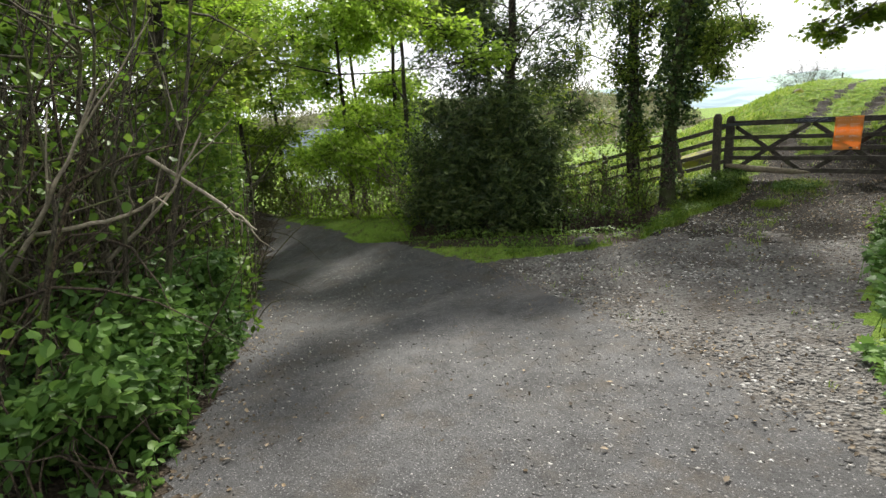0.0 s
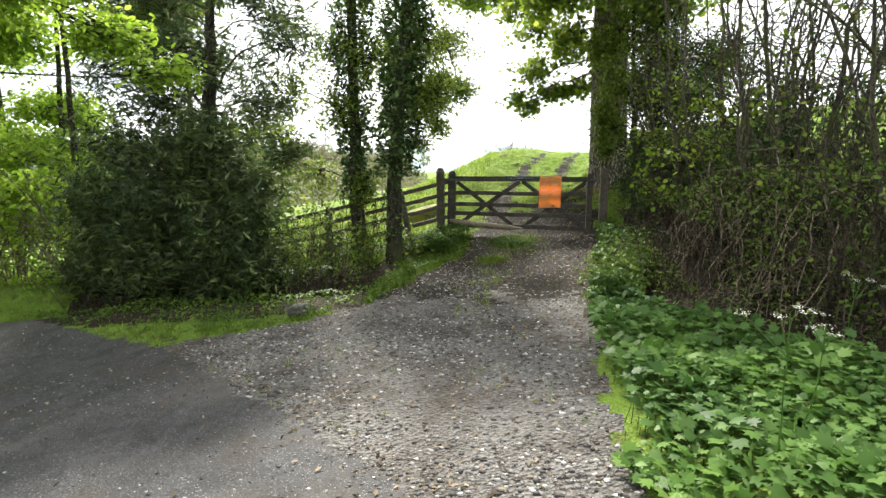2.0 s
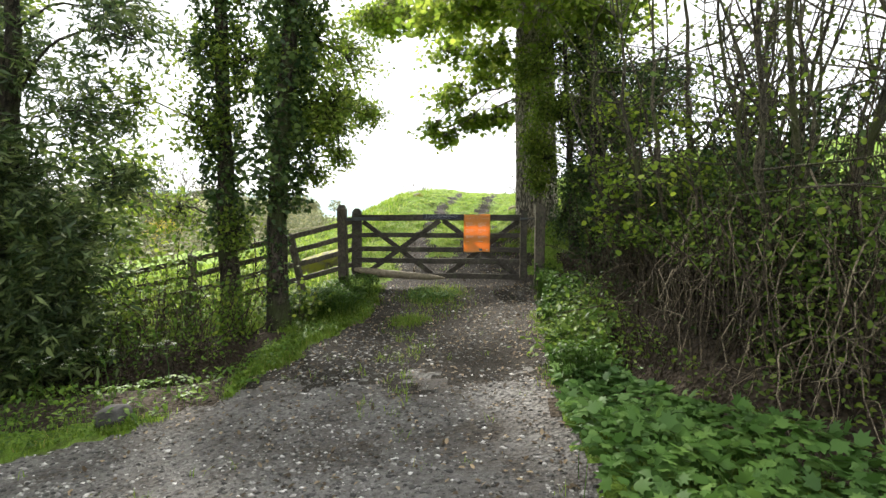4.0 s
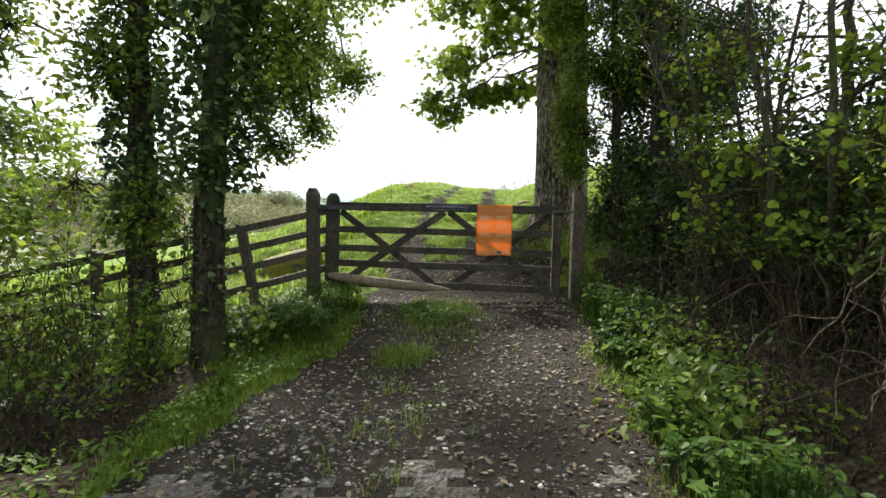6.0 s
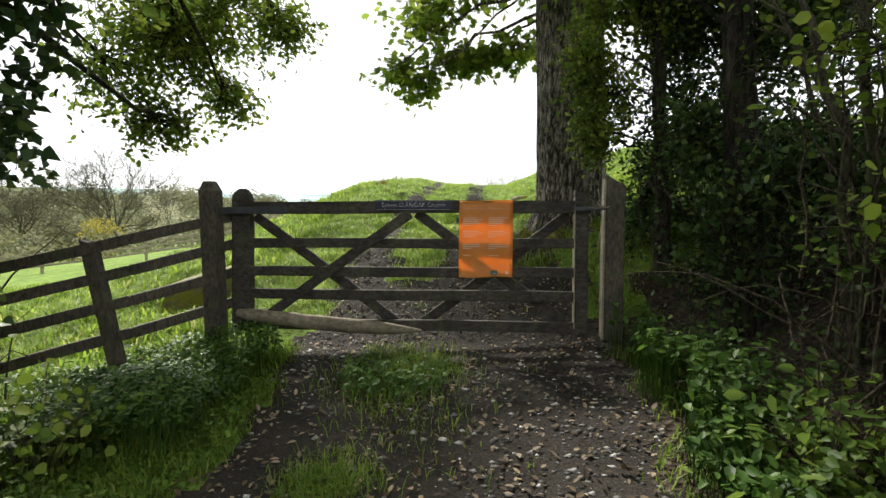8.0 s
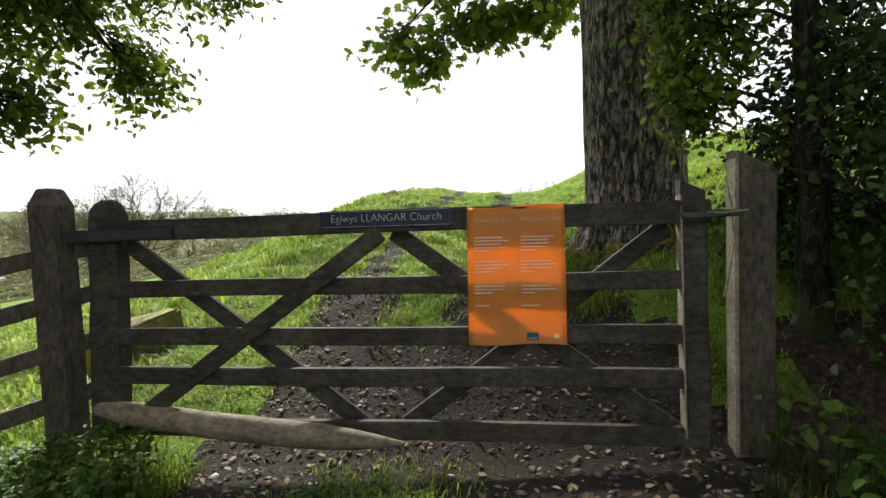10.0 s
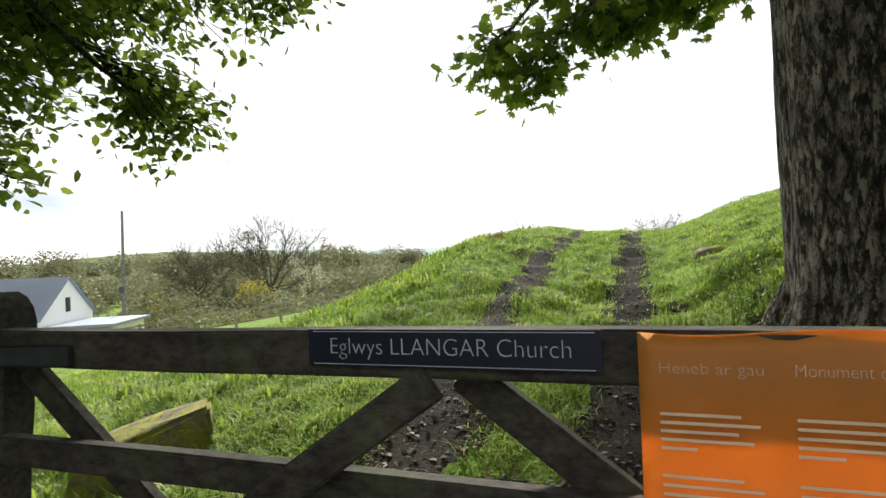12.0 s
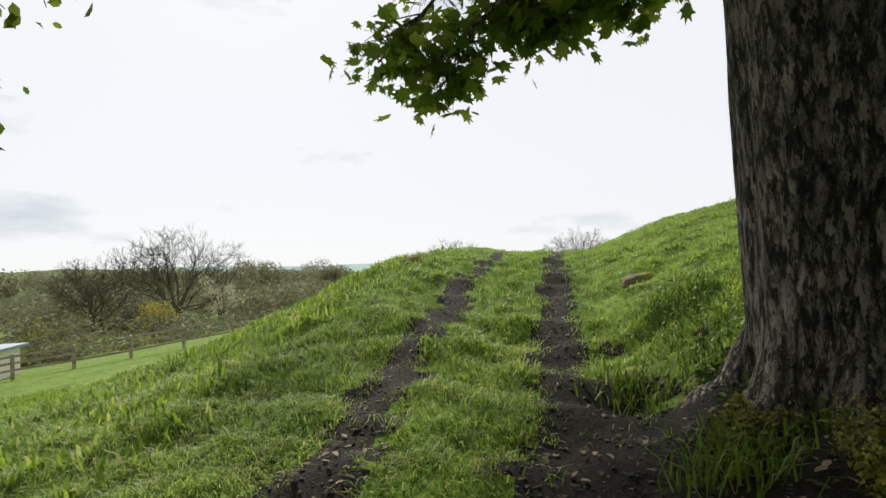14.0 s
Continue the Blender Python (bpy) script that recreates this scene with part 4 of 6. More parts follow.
for a in (-2.7, -2.0, -1.4, -0.5, 0.6, 1.8, 2.9):
    d = np.array((math.cos(a), math.sin(a), 0))
    p0 = np.array((3.2, 2.5, 1.15)) + d * 0.34
    p1 = np.array((3.2, 2.5, 0.0)) + d * 0.78
    p1[2] = g(p1[0], p1[1]) - 0.1
    mid = np.array((3.2, 2.5, 0.7)) + d * 0.47
    roots.append((np.array([p0, (p0 + mid) / 2, mid, (mid + p1) / 2 + d * 0.0, p1]) - np.array(syt[0][:3]), [0.04, 0.11, 0.15, 0.14, 0.07]))
V, F = tubes(roots, 10)
part_mesh("root_flare", mesh_np("root_flare", V, F, M_BARK, True), sycamore)
mp = []
for a in (-2.7, -2.0, -1.4, -0.5):
    d = np.array((math.cos(a), math.sin(a), 0))
    p0, p1 = np.array((3.2, 2.5, 0.75)) + d * 0.47, np.array((3.2, 2.5, 0.0)) + d * 0.78
    p1[2] = g(p1[0], p1[1]) - 0.1
    t = rngs.uniform(0, 1, (3600, 1)) ** 0.7
    n3 = rngs.normal(0, 1, (3600, 3))
    n3[:, 2] = np.abs(n3[:, 2]) * 0.9
    n3 = n3 + d * 0.5
    n3 /= np.linalg.norm(n3, axis=1)[:, None]
    q = p0 + (p1 - p0) * t + n3 * (0.155 - 0.05 * t)
    mp.append(q[waves(q[:, 0] * 3, q[:, 2] * 3, 4.0, 0.3) > -0.25])
mp = np.concatenate(mp)
add_leaves(sycamore, "moss", 34, mp, 0.017, M_MOSS, "diamond", "yellow-green moss on the roots")

# hawthorn and ivy right behind the shutting post
ht = [(3.75, 0.75, g(3.75, 0.75) - 0.1, 0.09), (3.7, 0.7, 1.2, 0.07), (3.6, 0.6, 2.6, 0.05), (3.5, 0.6, 4.2, 0.03)]
tree("hawthorn_tree", "hawthorn hung with small green leaves behind the post", 35, ht, [
    ((3.2, 0.8, 2.85), (0.4, 0.32, 0.55), 50, 28), ((3.0, 0.95, 3.6), (0.5, 0.4, 0.5), 50, 26), ((3.25, 0.75, 2.05), (0.38, 0.35, 0.55), 50, 26), ((3.1, 0.8, 1.65), (0.22, 0.22, 0.3), 20, 20), ((3.45, 0.6, 2.9), (0.55, 0.5, 0.6), 60, 26), ((3.9, 0.3, 3.3), (0.8, 0.7, 0.7), 60, 26), ((3.3, 0.9, 3.9), (0.7, 0.6, 0.7), 50, 24), ((3.0, 0.72, 2.35), (0.26, 0.22, 0.45), 44, 26), ((3.04, 0.74, 1.75), (0.18, 0.18, 0.34), 30, 24)],
    M_BARK_DARK, M_HAWTHORN, "oval", 0.05, 1.2, 0.55, 0.4, 0.06)
it = [(4.0, -0.2, g(4.0, -0.2) - 0.1, 0.16), (4.0, -0.2, 1.0, 0.14), (3.95, -0.1, 2.4, 0.1), (3.9, 0.0, 3.6, 0.06)]
ivy_stump = tree("ivy_thicket", "dark ivy-smothered stump beside the gate post", 36, it, [
    ((3.95, -0.15, 0.75), (0.5, 0.6, 0.8), 60, 40), ((3.75, 0.1, 1.6), (0.42, 0.4, 0.6), 50, 40), ((4.3, -0.6, 1.3), (0.7, 0.6, 0.8), 70, 40), ((5.2, 0.1, 1.2), (0.8, 0.7, 0.9), 60, 30), ((3.95, 0.95, 1.9), (0.5, 0.5, 0.8), 70, 40), ((3.68, 1.05, 1.15), (0.32, 0.35, 0.6), 46, 38), ((4.2, 1.5, 1.0), (0.6, 0.4, 0.8), 60, 38), ((4.2, 1.2, 2.9), (0.7, 0.5, 0.7), 70, 40), ((4.5, 0.6, 1.4), (0.7, 0.5, 1.0), 70, 40), ((4.8, 1.3, 1.5), (0.7, 0.5, 0.8), 70, 40), ((3.9, 1.3, 3.9), (0.7, 0.6, 0.6), 70, 40), ((3.85, 0.85, 2.75), (0.4, 0.4, 0.55), 70, 40), ((4.4, 0.7, 2.5), (0.6, 0.5, 0.6), 90, 40), ((4.15, 0.5, 3.4), (0.6, 0.5, 0.55), 80, 40), ((4.9, 0.2, 3.0), (0.8, 0.6, 0.9), 80, 40), ((5.3, 1.5, 3.4), (0.9, 0.7, 0.9), 80, 40), ((4.4, -0.4, 2.4), (0.5, 0.5, 0.6), 60, 40)],
    M_BARK_DARK, M_IVY, "ivy", 0.046, 1.2, 0.5, 0.3, 0.1, category="bush", crown_label="glossy dark ivy leaves")


# ---- the hedge: coppiced stools, brown thicket, leafy shoots ----
def coppice(name, label, seed, x, y, n, height, lean=0.35, base=0.35, leaf_n=500, leaf=M_HAWTHORN, size=0.055, bias=(0, 0), thick=0.028):
    rng = np.random.default_rng(seed)
    z = g(x, y)
    ob = thing(name, label, "shrub", (x, y, z), "hedge stools")
    lines, pts = [], []
    for i in range(n):
        a = rng.uniform(0, 2 * np.pi)
        s = np.array((math.cos(a), math.sin(a), 0)) * base * rng.uniform(0.2, 1)
        h = height * rng.uniform(0.6, 1.1)
        l = lean * h * rng.uniform(0.3, 1.2)
        e = s + np.array((math.cos(a) * l + bias[0] * h, math.sin(a) * l + bias[1] * h, h))
        s[2] = -0.1
        w = wander(rng, s, e, 0.05 * h, 11)
        r = thick * rng.uniform(0.5, 1.3)
        V, F = tubes([(w, np.linspace(r, 0.004, 11))], 6)
        stem = part_mesh("stem", mesh_np("stem", V, F, M_STEM, True), ob)
        lines = []
        for k in range(9):
            t = rng.integers(3, 10)
            q = w[t] + rng.normal(0, 1, 3) * (0.16 * h, 0.16 * h, 0.1 * h) + np.array((0, 0, 0.13 * h))
            tw = wander(rng, w[t], q, 0.05, 6)
            lines.append((tw, np.linspace(r * 0.32, 0.002, 6)))
            pts.append(tw[rng.integers(2, 6, max(1, leaf_n // (n * 7)))] + rng.normal(0, 0.07, (max(1, leaf_n // (n * 7)), 3)))
        V, F = tubes(lines, 4)
        part_mesh("spray", mesh_np("spray", V, F, M_STEM, True), stem, "", "stuff")
    part_mesh("foliage", leaves("foliage", rng, np.concatenate(pts), size, leaf, "round", 0.3, 0.5), ob)
    return ob


for i, (x, y, n, h) in enumerate(((4.6, -2.5, 12, 4.2), (5.0, -3.8, 16, 4.6), (5.7, -2.6, 12, 4.6), (6.0, -5.1, 14, 4.6), (6.9, -4.0, 10, 5.0), (7.6, -6.6, 14, 4.8), (4.4, -1.2, 9, 3.6), (9.0, -8.4, 12, 4.8), (10.8, -10.2, 12, 4.8))):
    coppice("hazel_stool", "coppiced hedge shrub with many thin upright stems", 50 + i, x, y, n, h, leaf_n=800, size=0.042, thick=0.03)


def thicket(name, label, seed, p, q, depth, height, n, mat=M_TWIG, leaf_n=2500, leaf=M_HAWTHORN, size=0.045, thick=0.007, ground=None):
    """Tangled thin stems along the line from p to q."""
    rng = np.random.default_rng(seed)
    p, q = np.array(p, float), np.array(q, float)
    mid = (p + q) / 2
    o = np.array((mid[0], mid[1], g(*mid)))
    ob = thing(name, label, "hedge", tuple(o))
    along = (q - p) / np.linalg.norm(q - p)
    across = np.array((-along[1], along[0]))
    lines, pts = [], []
    for i in range(n):
        t = rng.uniform(0, 1)
        b = p + (q - p) * t + across * rng.uniform(-0.5, 0.5) * depth
        zb = g(*b)
        s = np.array((b[0], b[1], zb + rng.uniform(-0.1, 0.5) * height))
        sweep = rng.normal(0, 0.3, 2)
        h = height * rng.uniform(0.35, 1.1)
        e = s + np.array((sweep[0] * h, sweep[1] * h, h * rng.uniform(0.2, 1.0)))
        if rng.uniform() < 0.35:
            e[2] = zb + rng.uniform(0.1, 0.5) * height
        m = (s + e) / 2 + np.array((0, 0, 0.25 * h)) + rng.normal(0, 0.08, 3)
        tt = np.linspace(0, 1, 7)[:, None]
        w = (1 - tt) ** 2 * s + 2 * tt * (1 - tt) * m + tt ** 2 * e + rng.normal(0, 0.012, (7, 3))
        lines.append((w - o, np.linspace(thick * rng.uniform(0.6, 1.6), 0.002, 7)))
    V, F = tubes(lines, 4)
    part_mesh("brushwood", mesh_np("brushwood", V, F, mat, True), ob, "bare brown tangled twigs", "stuff")
    if leaf_n:
        t = rng.uniform(0, 1, leaf_n)[:, None]
        b = p + (q - p) * t + across * rng.uniform(-0.5, 0.5, (leaf_n, 1)) * depth
        z = land(b[:, 0], b[:, 1]) + height * rng.uniform(0.02, 1.0, leaf_n)
        lump = waves(b[:, 0] * 1.0, z * 1.3, 2.7, seed * 0.37) > -0.15
        P = np.stack([b[:, 0], b[:, 1], z], -1)[lump]
        part_mesh("foliage", leaves("foliage", rng, P - o, size, leaf, "oval", 0.3, 0.5), ob)
    return ob


thicket("hedge_thicket", "brown twiggy hedge bottom above the ditch", 71, (4.05, -1.4), (4.6, -4.4), 0.9, 1.6, 420, leaf_n=9000, leaf=M_ELDER, size=0.045)
thicket("hedge_thicket", "brown twiggy hedge bottom beside the verge", 72, (4.6, -4.4), (6.3, -6.4), 0.9, 1.8, 420, leaf_n=9000, leaf=M_ELDER, size=0.045)
thicket("hedge_thicket", "thick hedge along the lane", 73, (6.3, -6.4), (11.0, -10.8), 1.2, 2.0, 420, leaf_n=7000, leaf=M_IVY)
thicket("hedge_thicket", "dark hedge behind the coppiced stems", 74, (5.0, -1.2), (6.6, -4.6), 1.6, 1.9, 420, mat=M_STEM, leaf_n=9000, leaf=M_IVY, size=0.06)
thicket("hedge_thicket", "dark hedge behind the coppiced stems", 75, (6.6, -4.6), (9.6, -8.2), 1.6, 1.9, 350, mat=M_STEM, leaf_n=8000, leaf=M_IVY, size=0.06)
thicket("hedge_thicket", "leafy hedge growth hanging over the ditch", 83, (4.25, -1.0), (5.0, -4.6), 0.8, 1.6, 160, mat=M_STEM, leaf_n=7000, leaf=M_IVY, size=0.065)
# bleached twigs hanging in front of the hedge
rbt = np.random.default_rng(130)
for i in range(34):
    f = rbt.uniform(0, 1)
    x, y = 3.95 + 0.85 * f + rbt.normal(0, 0.08), -3.2 - 2.3 * f
    z0 = g(x, y)
    top = np.array((x + 0.25, y + 0.2, z0 + rbt.uniform(0.9, 1.75)))
    low = np.array((x - rbt.uniform(0.0, 0.35), y - rbt.uniform(0.1, 0.4), z0 + rbt.uniform(0.15, 0.7)))
    br = thing("dead_branch", "thin bleached twig hanging out of the hedge", "branch", tuple(top), "bleached twigs")
    w = wander(rbt, (0, 0, 0), low - top, 0.13, 10) + rbt.normal(0, 0.018, (10, 3))
    w[:, 2] += 0.18 * np.sin(np.linspace(0, np.pi, 10))
    ln = [(w, np.linspace(0.0085, 0.003, 10))]
    for k in (4, 6, 7):
        ln.append((wander(rbt, w[k], w[k] + rbt.normal(0, 0.14, 3) + (0, 0, -0.08), 0.03, 5), np.linspace(0.0035, 0.0015, 5)))
    V, F = tubes(ln, 5)
    part_mesh("wood", mesh_np("wood", V, F, M_BLEACH, True), br)
def shrub(name, label, seed, x, y, r, h, stems, leaf_n, leaf, size, shape="round", lift=0.15, category="shrub"):
    """A bush of thin stems that rise from one foot and carry their leaves towards the tips."""
    rng = np.random.default_rng(seed)
    ob = thing(name, label, category, (x, y, g(x, y)))
    pts, lines = [], []
    for i in range(stems):
        a, d = rng.uniform(0, 2 * np.pi), r * rng.uniform(0.15, 1.0) ** 0.6
        foot = np.array((math.cos(a), math.sin(a), 0)) * 0.25 * d
        foot[2] = g(x + foot[0], y + foot[1]) - ob.location[2] - 0.05
        tip = np.array((math.cos(a) * d, math.sin(a) * d, h * rng.uniform(0.35, 1.0) * (1.1 - 0.45 * d / r)))
        w = wander(rng, foot, tip, 0.05 * h, 7)
        lines.append((w, np.linspace(0.004 + 0.004 * h, 0.0016, 7)))
        t = rng.uniform(lift, 1.05, (max(1, leaf_n // stems), 1))
        k = np.clip(t * 6, 0, 5.99)
        i0 = k.astype(int)[:, 0]
        p = w[i0] + (w[i0 + 1] - w[i0]) * (k - i0[:, None])
        pts.append(p + rng.normal(0, 0.07 + 0.05 * h, (len(t), 3)) * (1, 1, 0.7))
    V, F = tubes(lines, 4)
    part_mesh("brushwood", mesh_np("brushwood", V, F, M_STEM, True), ob, "", "stuff")
    part_mesh("foliage", leaves("foliage", rng, np.concatenate(pts), size, leaf, shape, 0.2, 0.6, 0.5), ob)
    return ob


# understorey between the ivy trees, the ditch and the fence
for i, (x, y, r, h, n) in enumerate(((-0.75, -2.3, 0.5, 1.2, 520), (-1.4, -2.15, 0.6, 1.8, 800), (-2.1, -2.1, 0.65, 1.9, 760), (-2.75, -2.35, 0.6, 1.4, 600), (-0.2, -1.75, 0.35, 0.7, 420), (-3.0, -1.6, 0.7, 1.7, 560))):
    shrub("elder_shrub", "loose leafy shrub growing through the fence", 600 + i, x, y, r, h, 16, n, M_ELDER if i % 2 else M_HAWTHORN, 0.05)
# nettles crowding the edge of the drive below the hedge
for i, (x, y, r, h, n) in enumerate(((3.3, -3.3, 0.42, 0.62, 1500), (3.42, -2.6, 0.36, 0.7, 1100), (3.5, -1.9, 0.36, 0.75, 1100), (3.55, -1.25, 0.34, 0.5, 900), (3.25, -4.1, 0.3, 0.4, 700), (3.5, -0.6, 0.3, 0.4, 700))):
    shrub("nettle_clump", "bushy clump of green nettles beside the drive", 620 + i, x, y, r, h, 34, n, M_NETTLE if i > 2 else M_ELDER, 0.062 if i < 3 else 0.05, "oval", 0.1, "plant")
# hazel sprays with fresh leaves reaching out of the hedge
tree("hazel_bush", "hazel with bright fresh leaves on low outreaching sprays", 640, [(4.75, -2.2, g(4.75, -2.2) - 0.1, 0.06), (4.7, -2.2, 1.2, 0.05), (4.6, -2.3, 2.2, 0.035), (4.5, -2.4, 3.6, 0.015)], [
    ((3.62, -2.3, 1.08), (0.28, 0.3, 0.14), 12, 5), ((3.75, -2.7, 1.4), (0.35, 0.35, 0.2), 16, 6), ((4.0, -2.9, 0.95), (0.35, 0.35, 0.16), 12, 5), ((4.2, -3.3, 1.5), (0.45, 0.4, 0.25), 22, 6), ((3.85, -1.7, 1.75), (0.4, 0.4, 0.3), 26, 7),
    ((4.4, -2.6, 2.1), (0.5, 0.5, 0.3), 20, 6), ((4.7, -3.7, 2.0), (0.5, 0.5, 0.3), 18, 6), ((4.0, -1.4, 2.4), (0.5, 0.5, 0.4), 30, 7)],
    M_STEM, M_HAZEL, "round", 0.058, 1.1, 0.4, 0.55, 0.06, category="shrub", rise=0.1, stout=0.006)
# stiff old stems of the bank hedge
for i, (x, y) in enumerate(((-1.1, -12.3), (-1.9, -11.5), (-2.9, -11.1))):
    coppice("bank_stool", "old hedge stool of dense grey-brown stems", 650 + i, x, y, 20, 4.0, lean=0.3, base=0.5, leaf_n=500, leaf=M_BRAMBLE, size=0.06, thick=0.03)
# under the fence and trees by the drive
thicket("bramble_patch", "brambles and dead twigs over the ditch", 76, (-0.5, -2.6), (-2.4, -2.7), 0.7, 0.8, 200, leaf_n=1700, leaf=M_BRAMBLE, size=0.05)
thicket("bramble_patch", "tangled twigs along the fence", 77, (-0.9, -1.4), (-3.0, -1.9), 0.7, 1.5, 90, leaf_n=600, leaf=M_HAWTHORN, size=0.05)

# ---- far side of the lane ----
thicket("bank_thicket", "bare grey-brown twigs above the lane bank", 78, (-0.9, -12.6), (-4.2, -10.7), 1.6, 3.4, 420, mat=M_TWIG, leaf_n=9000, leaf=M_BRAMBLE, size=0.075, thick=0.014)
thicket("bank_thicket", "leafy brambles on the lane bank", 79, (-0.1, -12.1), (-3.4, -9.8), 0.9, 1.3, 160, leaf_n=19000, leaf=M_HERB, size=0.095)
thicket("bank_thicket", "leafy hedge along the lane", 80, (-3.4, -10.0), (-9.5, -6.9), 1.6, 3.2, 300, mat=M_STEM, leaf_n=21000, leaf=M_BRAMBLE, size=0.1, thick=0.012)
thicket("bank_thicket", "leafy hedge farther down the lane", 81, (-9.5, -6.9), (-18.0, -4.6), 1.6, 3.4, 260, mat=M_STEM, leaf_n=16000, leaf=M_BEECH, size=0.12, thick=0.012)
thicket("bank_thicket", "pale brown hedge on the bend", 82, (-6.0, -2.9), (-15.0, -1.4), 1.2, 2.4, 420, mat=M_BLEACH, leaf_n=9000, leaf=M_BEECH, size=0.1, thick=0.012)
thicket("bank_thicket", "leafy hedge closing the bend of the lane", 84, (-18.0, -5.2), (-14.6, -1.2), 1.6, 3.4, 200, mat=M_STEM, leaf_n=14000, leaf=M_HAWTHORN, size=0.13, thick=0.012)

for i, (x, y, h, cl) in enumerate(((-2.6, -12.2, 6.5, M_BRAMBLE), (-5.4, -10.2, 7.0, M_HAWTHORN), (-9.0, -8.6, 8.0, M_BEECH), (-13.5, -6.6, 9.0, M_BEECH), (-8.6, -1.2, 8.0, M_BEECH), (-13.0, 0.4, 9.0, M_BEECH), (-18.5, -2.5, 9.5, M_BEECH), (-6.0, -0.4, 7.0, M_HAWTHORN), (-11.4, -1.4, 8.5, M_BEECH), (-14.8, -3.4, 8.5, M_BEECH), (-16.5, -1.0, 9.5, M_HAWTHORN), (-10.2, -0.2, 9.0, M_BEECH))):
    rr = random.Random(90 + i)
    z = g(x, y)
    cl_list = []
    for k in range(11):
        a = rr.uniform(0, 6.28)
        d = rr.uniform(0.3, 2.2)
        cl_list.append(((x + d * math.cos(a), y + d * math.sin(a), z + h * rr.uniform(0.14, 0.95)), (rr.uniform(0.9, 1.6), rr.uniform(0.9, 1.6), rr.uniform(0.5, 0.9)), 42, 23))
    tree("lane_tree", "young leafy tree overhanging the lane", 90 + i, [(x, y, z - 0.1, 0.1), (x + 0.1, y, z + h * 0.4, 0.065), (x + rr.uniform(-0.6, 0.6), y + rr.uniform(-0.4, 0.4), z + h, 0.03)], cl_list, M_BARK_DARK, cl, "diamond", 0.13, 1.2, 0.35, 0.6, 0.12)

# bright bough over the lane
tree("beech_tree", "beech with pale fresh leaves on long low boughs", 110, [(-6.6, -8.9, g(-6.6, -8.9) - 0.1, 0.17), (-6.5, -8.8, 2.0, 0.14), (-6.3, -8.6, 4.5, 0.1), (-6.0, -8.4, 8.0, 0.03)], [
    ((-2.7, -4.2, 2.62), (0.55, 0.45, 0.22), 34, 16), ((-3.3, -4.7, 3.0), (0.75, 0.55, 0.3), 52, 18), ((-4.0, -5.3, 3.45), (0.9, 0.6, 0.4), 64, 18), ((-4.8, -6.1, 4.1), (1.1, 0.8, 0.5), 70, 18), ((-3.4, -5.4, 4.4), (1.1, 0.8, 0.4), 60, 18),
    ((-5.6, -7.0, 5.0), (1.3, 1.0, 0.7), 70, 18), ((-4.4, -6.6, 5.6), (1.4, 1.0, 0.6), 70, 18), ((-6.4, -7.4, 3.6), (1.2, 1.0, 0.8), 70, 18), ((-7.6, -7.4, 2.2), (1.2, 0.9, 0.8), 60, 18), ((-7.0, -6.8, 6.2), (1.5, 1.2, 0.9), 80, 18), ((-8.6, -6.6, 4.2), (1.4, 1.1, 0.9), 80, 18)],
    M_BARK_DARK, M_BEECH, "oval", 0.095, 1.2, 0.3, 0.6, 0.08, rise=-0.12, stout=0.002)

# pale dead branches sticking out of the bank
for i, (a, b) in enumerate((((-1.07, -10.62, 1.19), (-0.60, -10.32, 0.77)), ((-0.9, -11.6, 1.0), (0.1, -11.2, 1.25)), ((-1.3, -11.2, 0.7), (-0.7, -10.6, 1.6)), ((-1.0, -11.9, 0.8), (-0.2, -11.4, 1.9)))):
    rb = np.random.default_rng(120 + i)
    br = thing("dead_branch", "bleached dead branch poking out of the bank", "branch", a)
    w = wander(rb, (0, 0, 0), np.array(b) - np.array(a), 0.05, 9)
    w[0] = w[0] - (w[1] - w[0]) * 3
    ln = [(w, np.linspace(0.018, 0.007, 9))]
    for k in (3, 5, 6):
        ln.append((wander(rb, w[k], w[k] + (w[-1] - w[0]) * 0.3 + rb.normal(0, 0.12, 3), 0.03, 5), np.linspace(0.008, 0.003, 5)))
    V, F = tubes(ln, 6)
    part_mesh("wood", mesh_np("wood", V, F, M_PALE, True), br)

# ---- pasture: mossy rock, hummock stones ----
def boulder(name, label, at, size, seed, mat, flat=0.7, turn=0.0):
    bm = bmesh.new()
    bmesh.ops.create_icosphere(bm, subdivisions=4, radius=1)
    for v in bm.verts:
        n1 = noise.noise(v.co * 1.1 + Vector((seed, 0, 0)))
        n2 = noise.noise(v.co * 3.5 + Vector((0, seed, 0)))
        d = 1 + 0.32 * n1 + 0.09 * n2
        c = v.co * d
        k = max(abs(c.x), abs(c.y), abs(c.z))
        c = c.lerp(c / max(k, 0.3) * 0.85, flat * 0.5)
        v.co = Vector((c.x * size[0], c.y * size[1], c.z * size[2]))
    ob = thing(name, label, "rock", at)
    r = part("stone", bm, mat, ob, smooth_shade=True)
    r.rotation_euler = (0.12, -0.25, turn)
    return ob


def rock_material():
    n = Nodes("lichened_rock")
    c = n.ramp(n.noise(9.0, 7.0, 0.7), [(0.3, (0.07, 0.06, 0.045)), (0.7, (0.22, 0.19, 0.14))])
    c = n.mix(n.ramp(n.noise(5.0, 6.0), [(0.42, (0, 0, 0)), (0.56, (1, 1, 1))]), c, (0.24, 0.24, 0.04))
    return n.finish(c, 0.9, n.bump(n.noise(30.0, 6.0), 0.9, 0.03), specular=0.2)


M_LICHEN = rock_material()


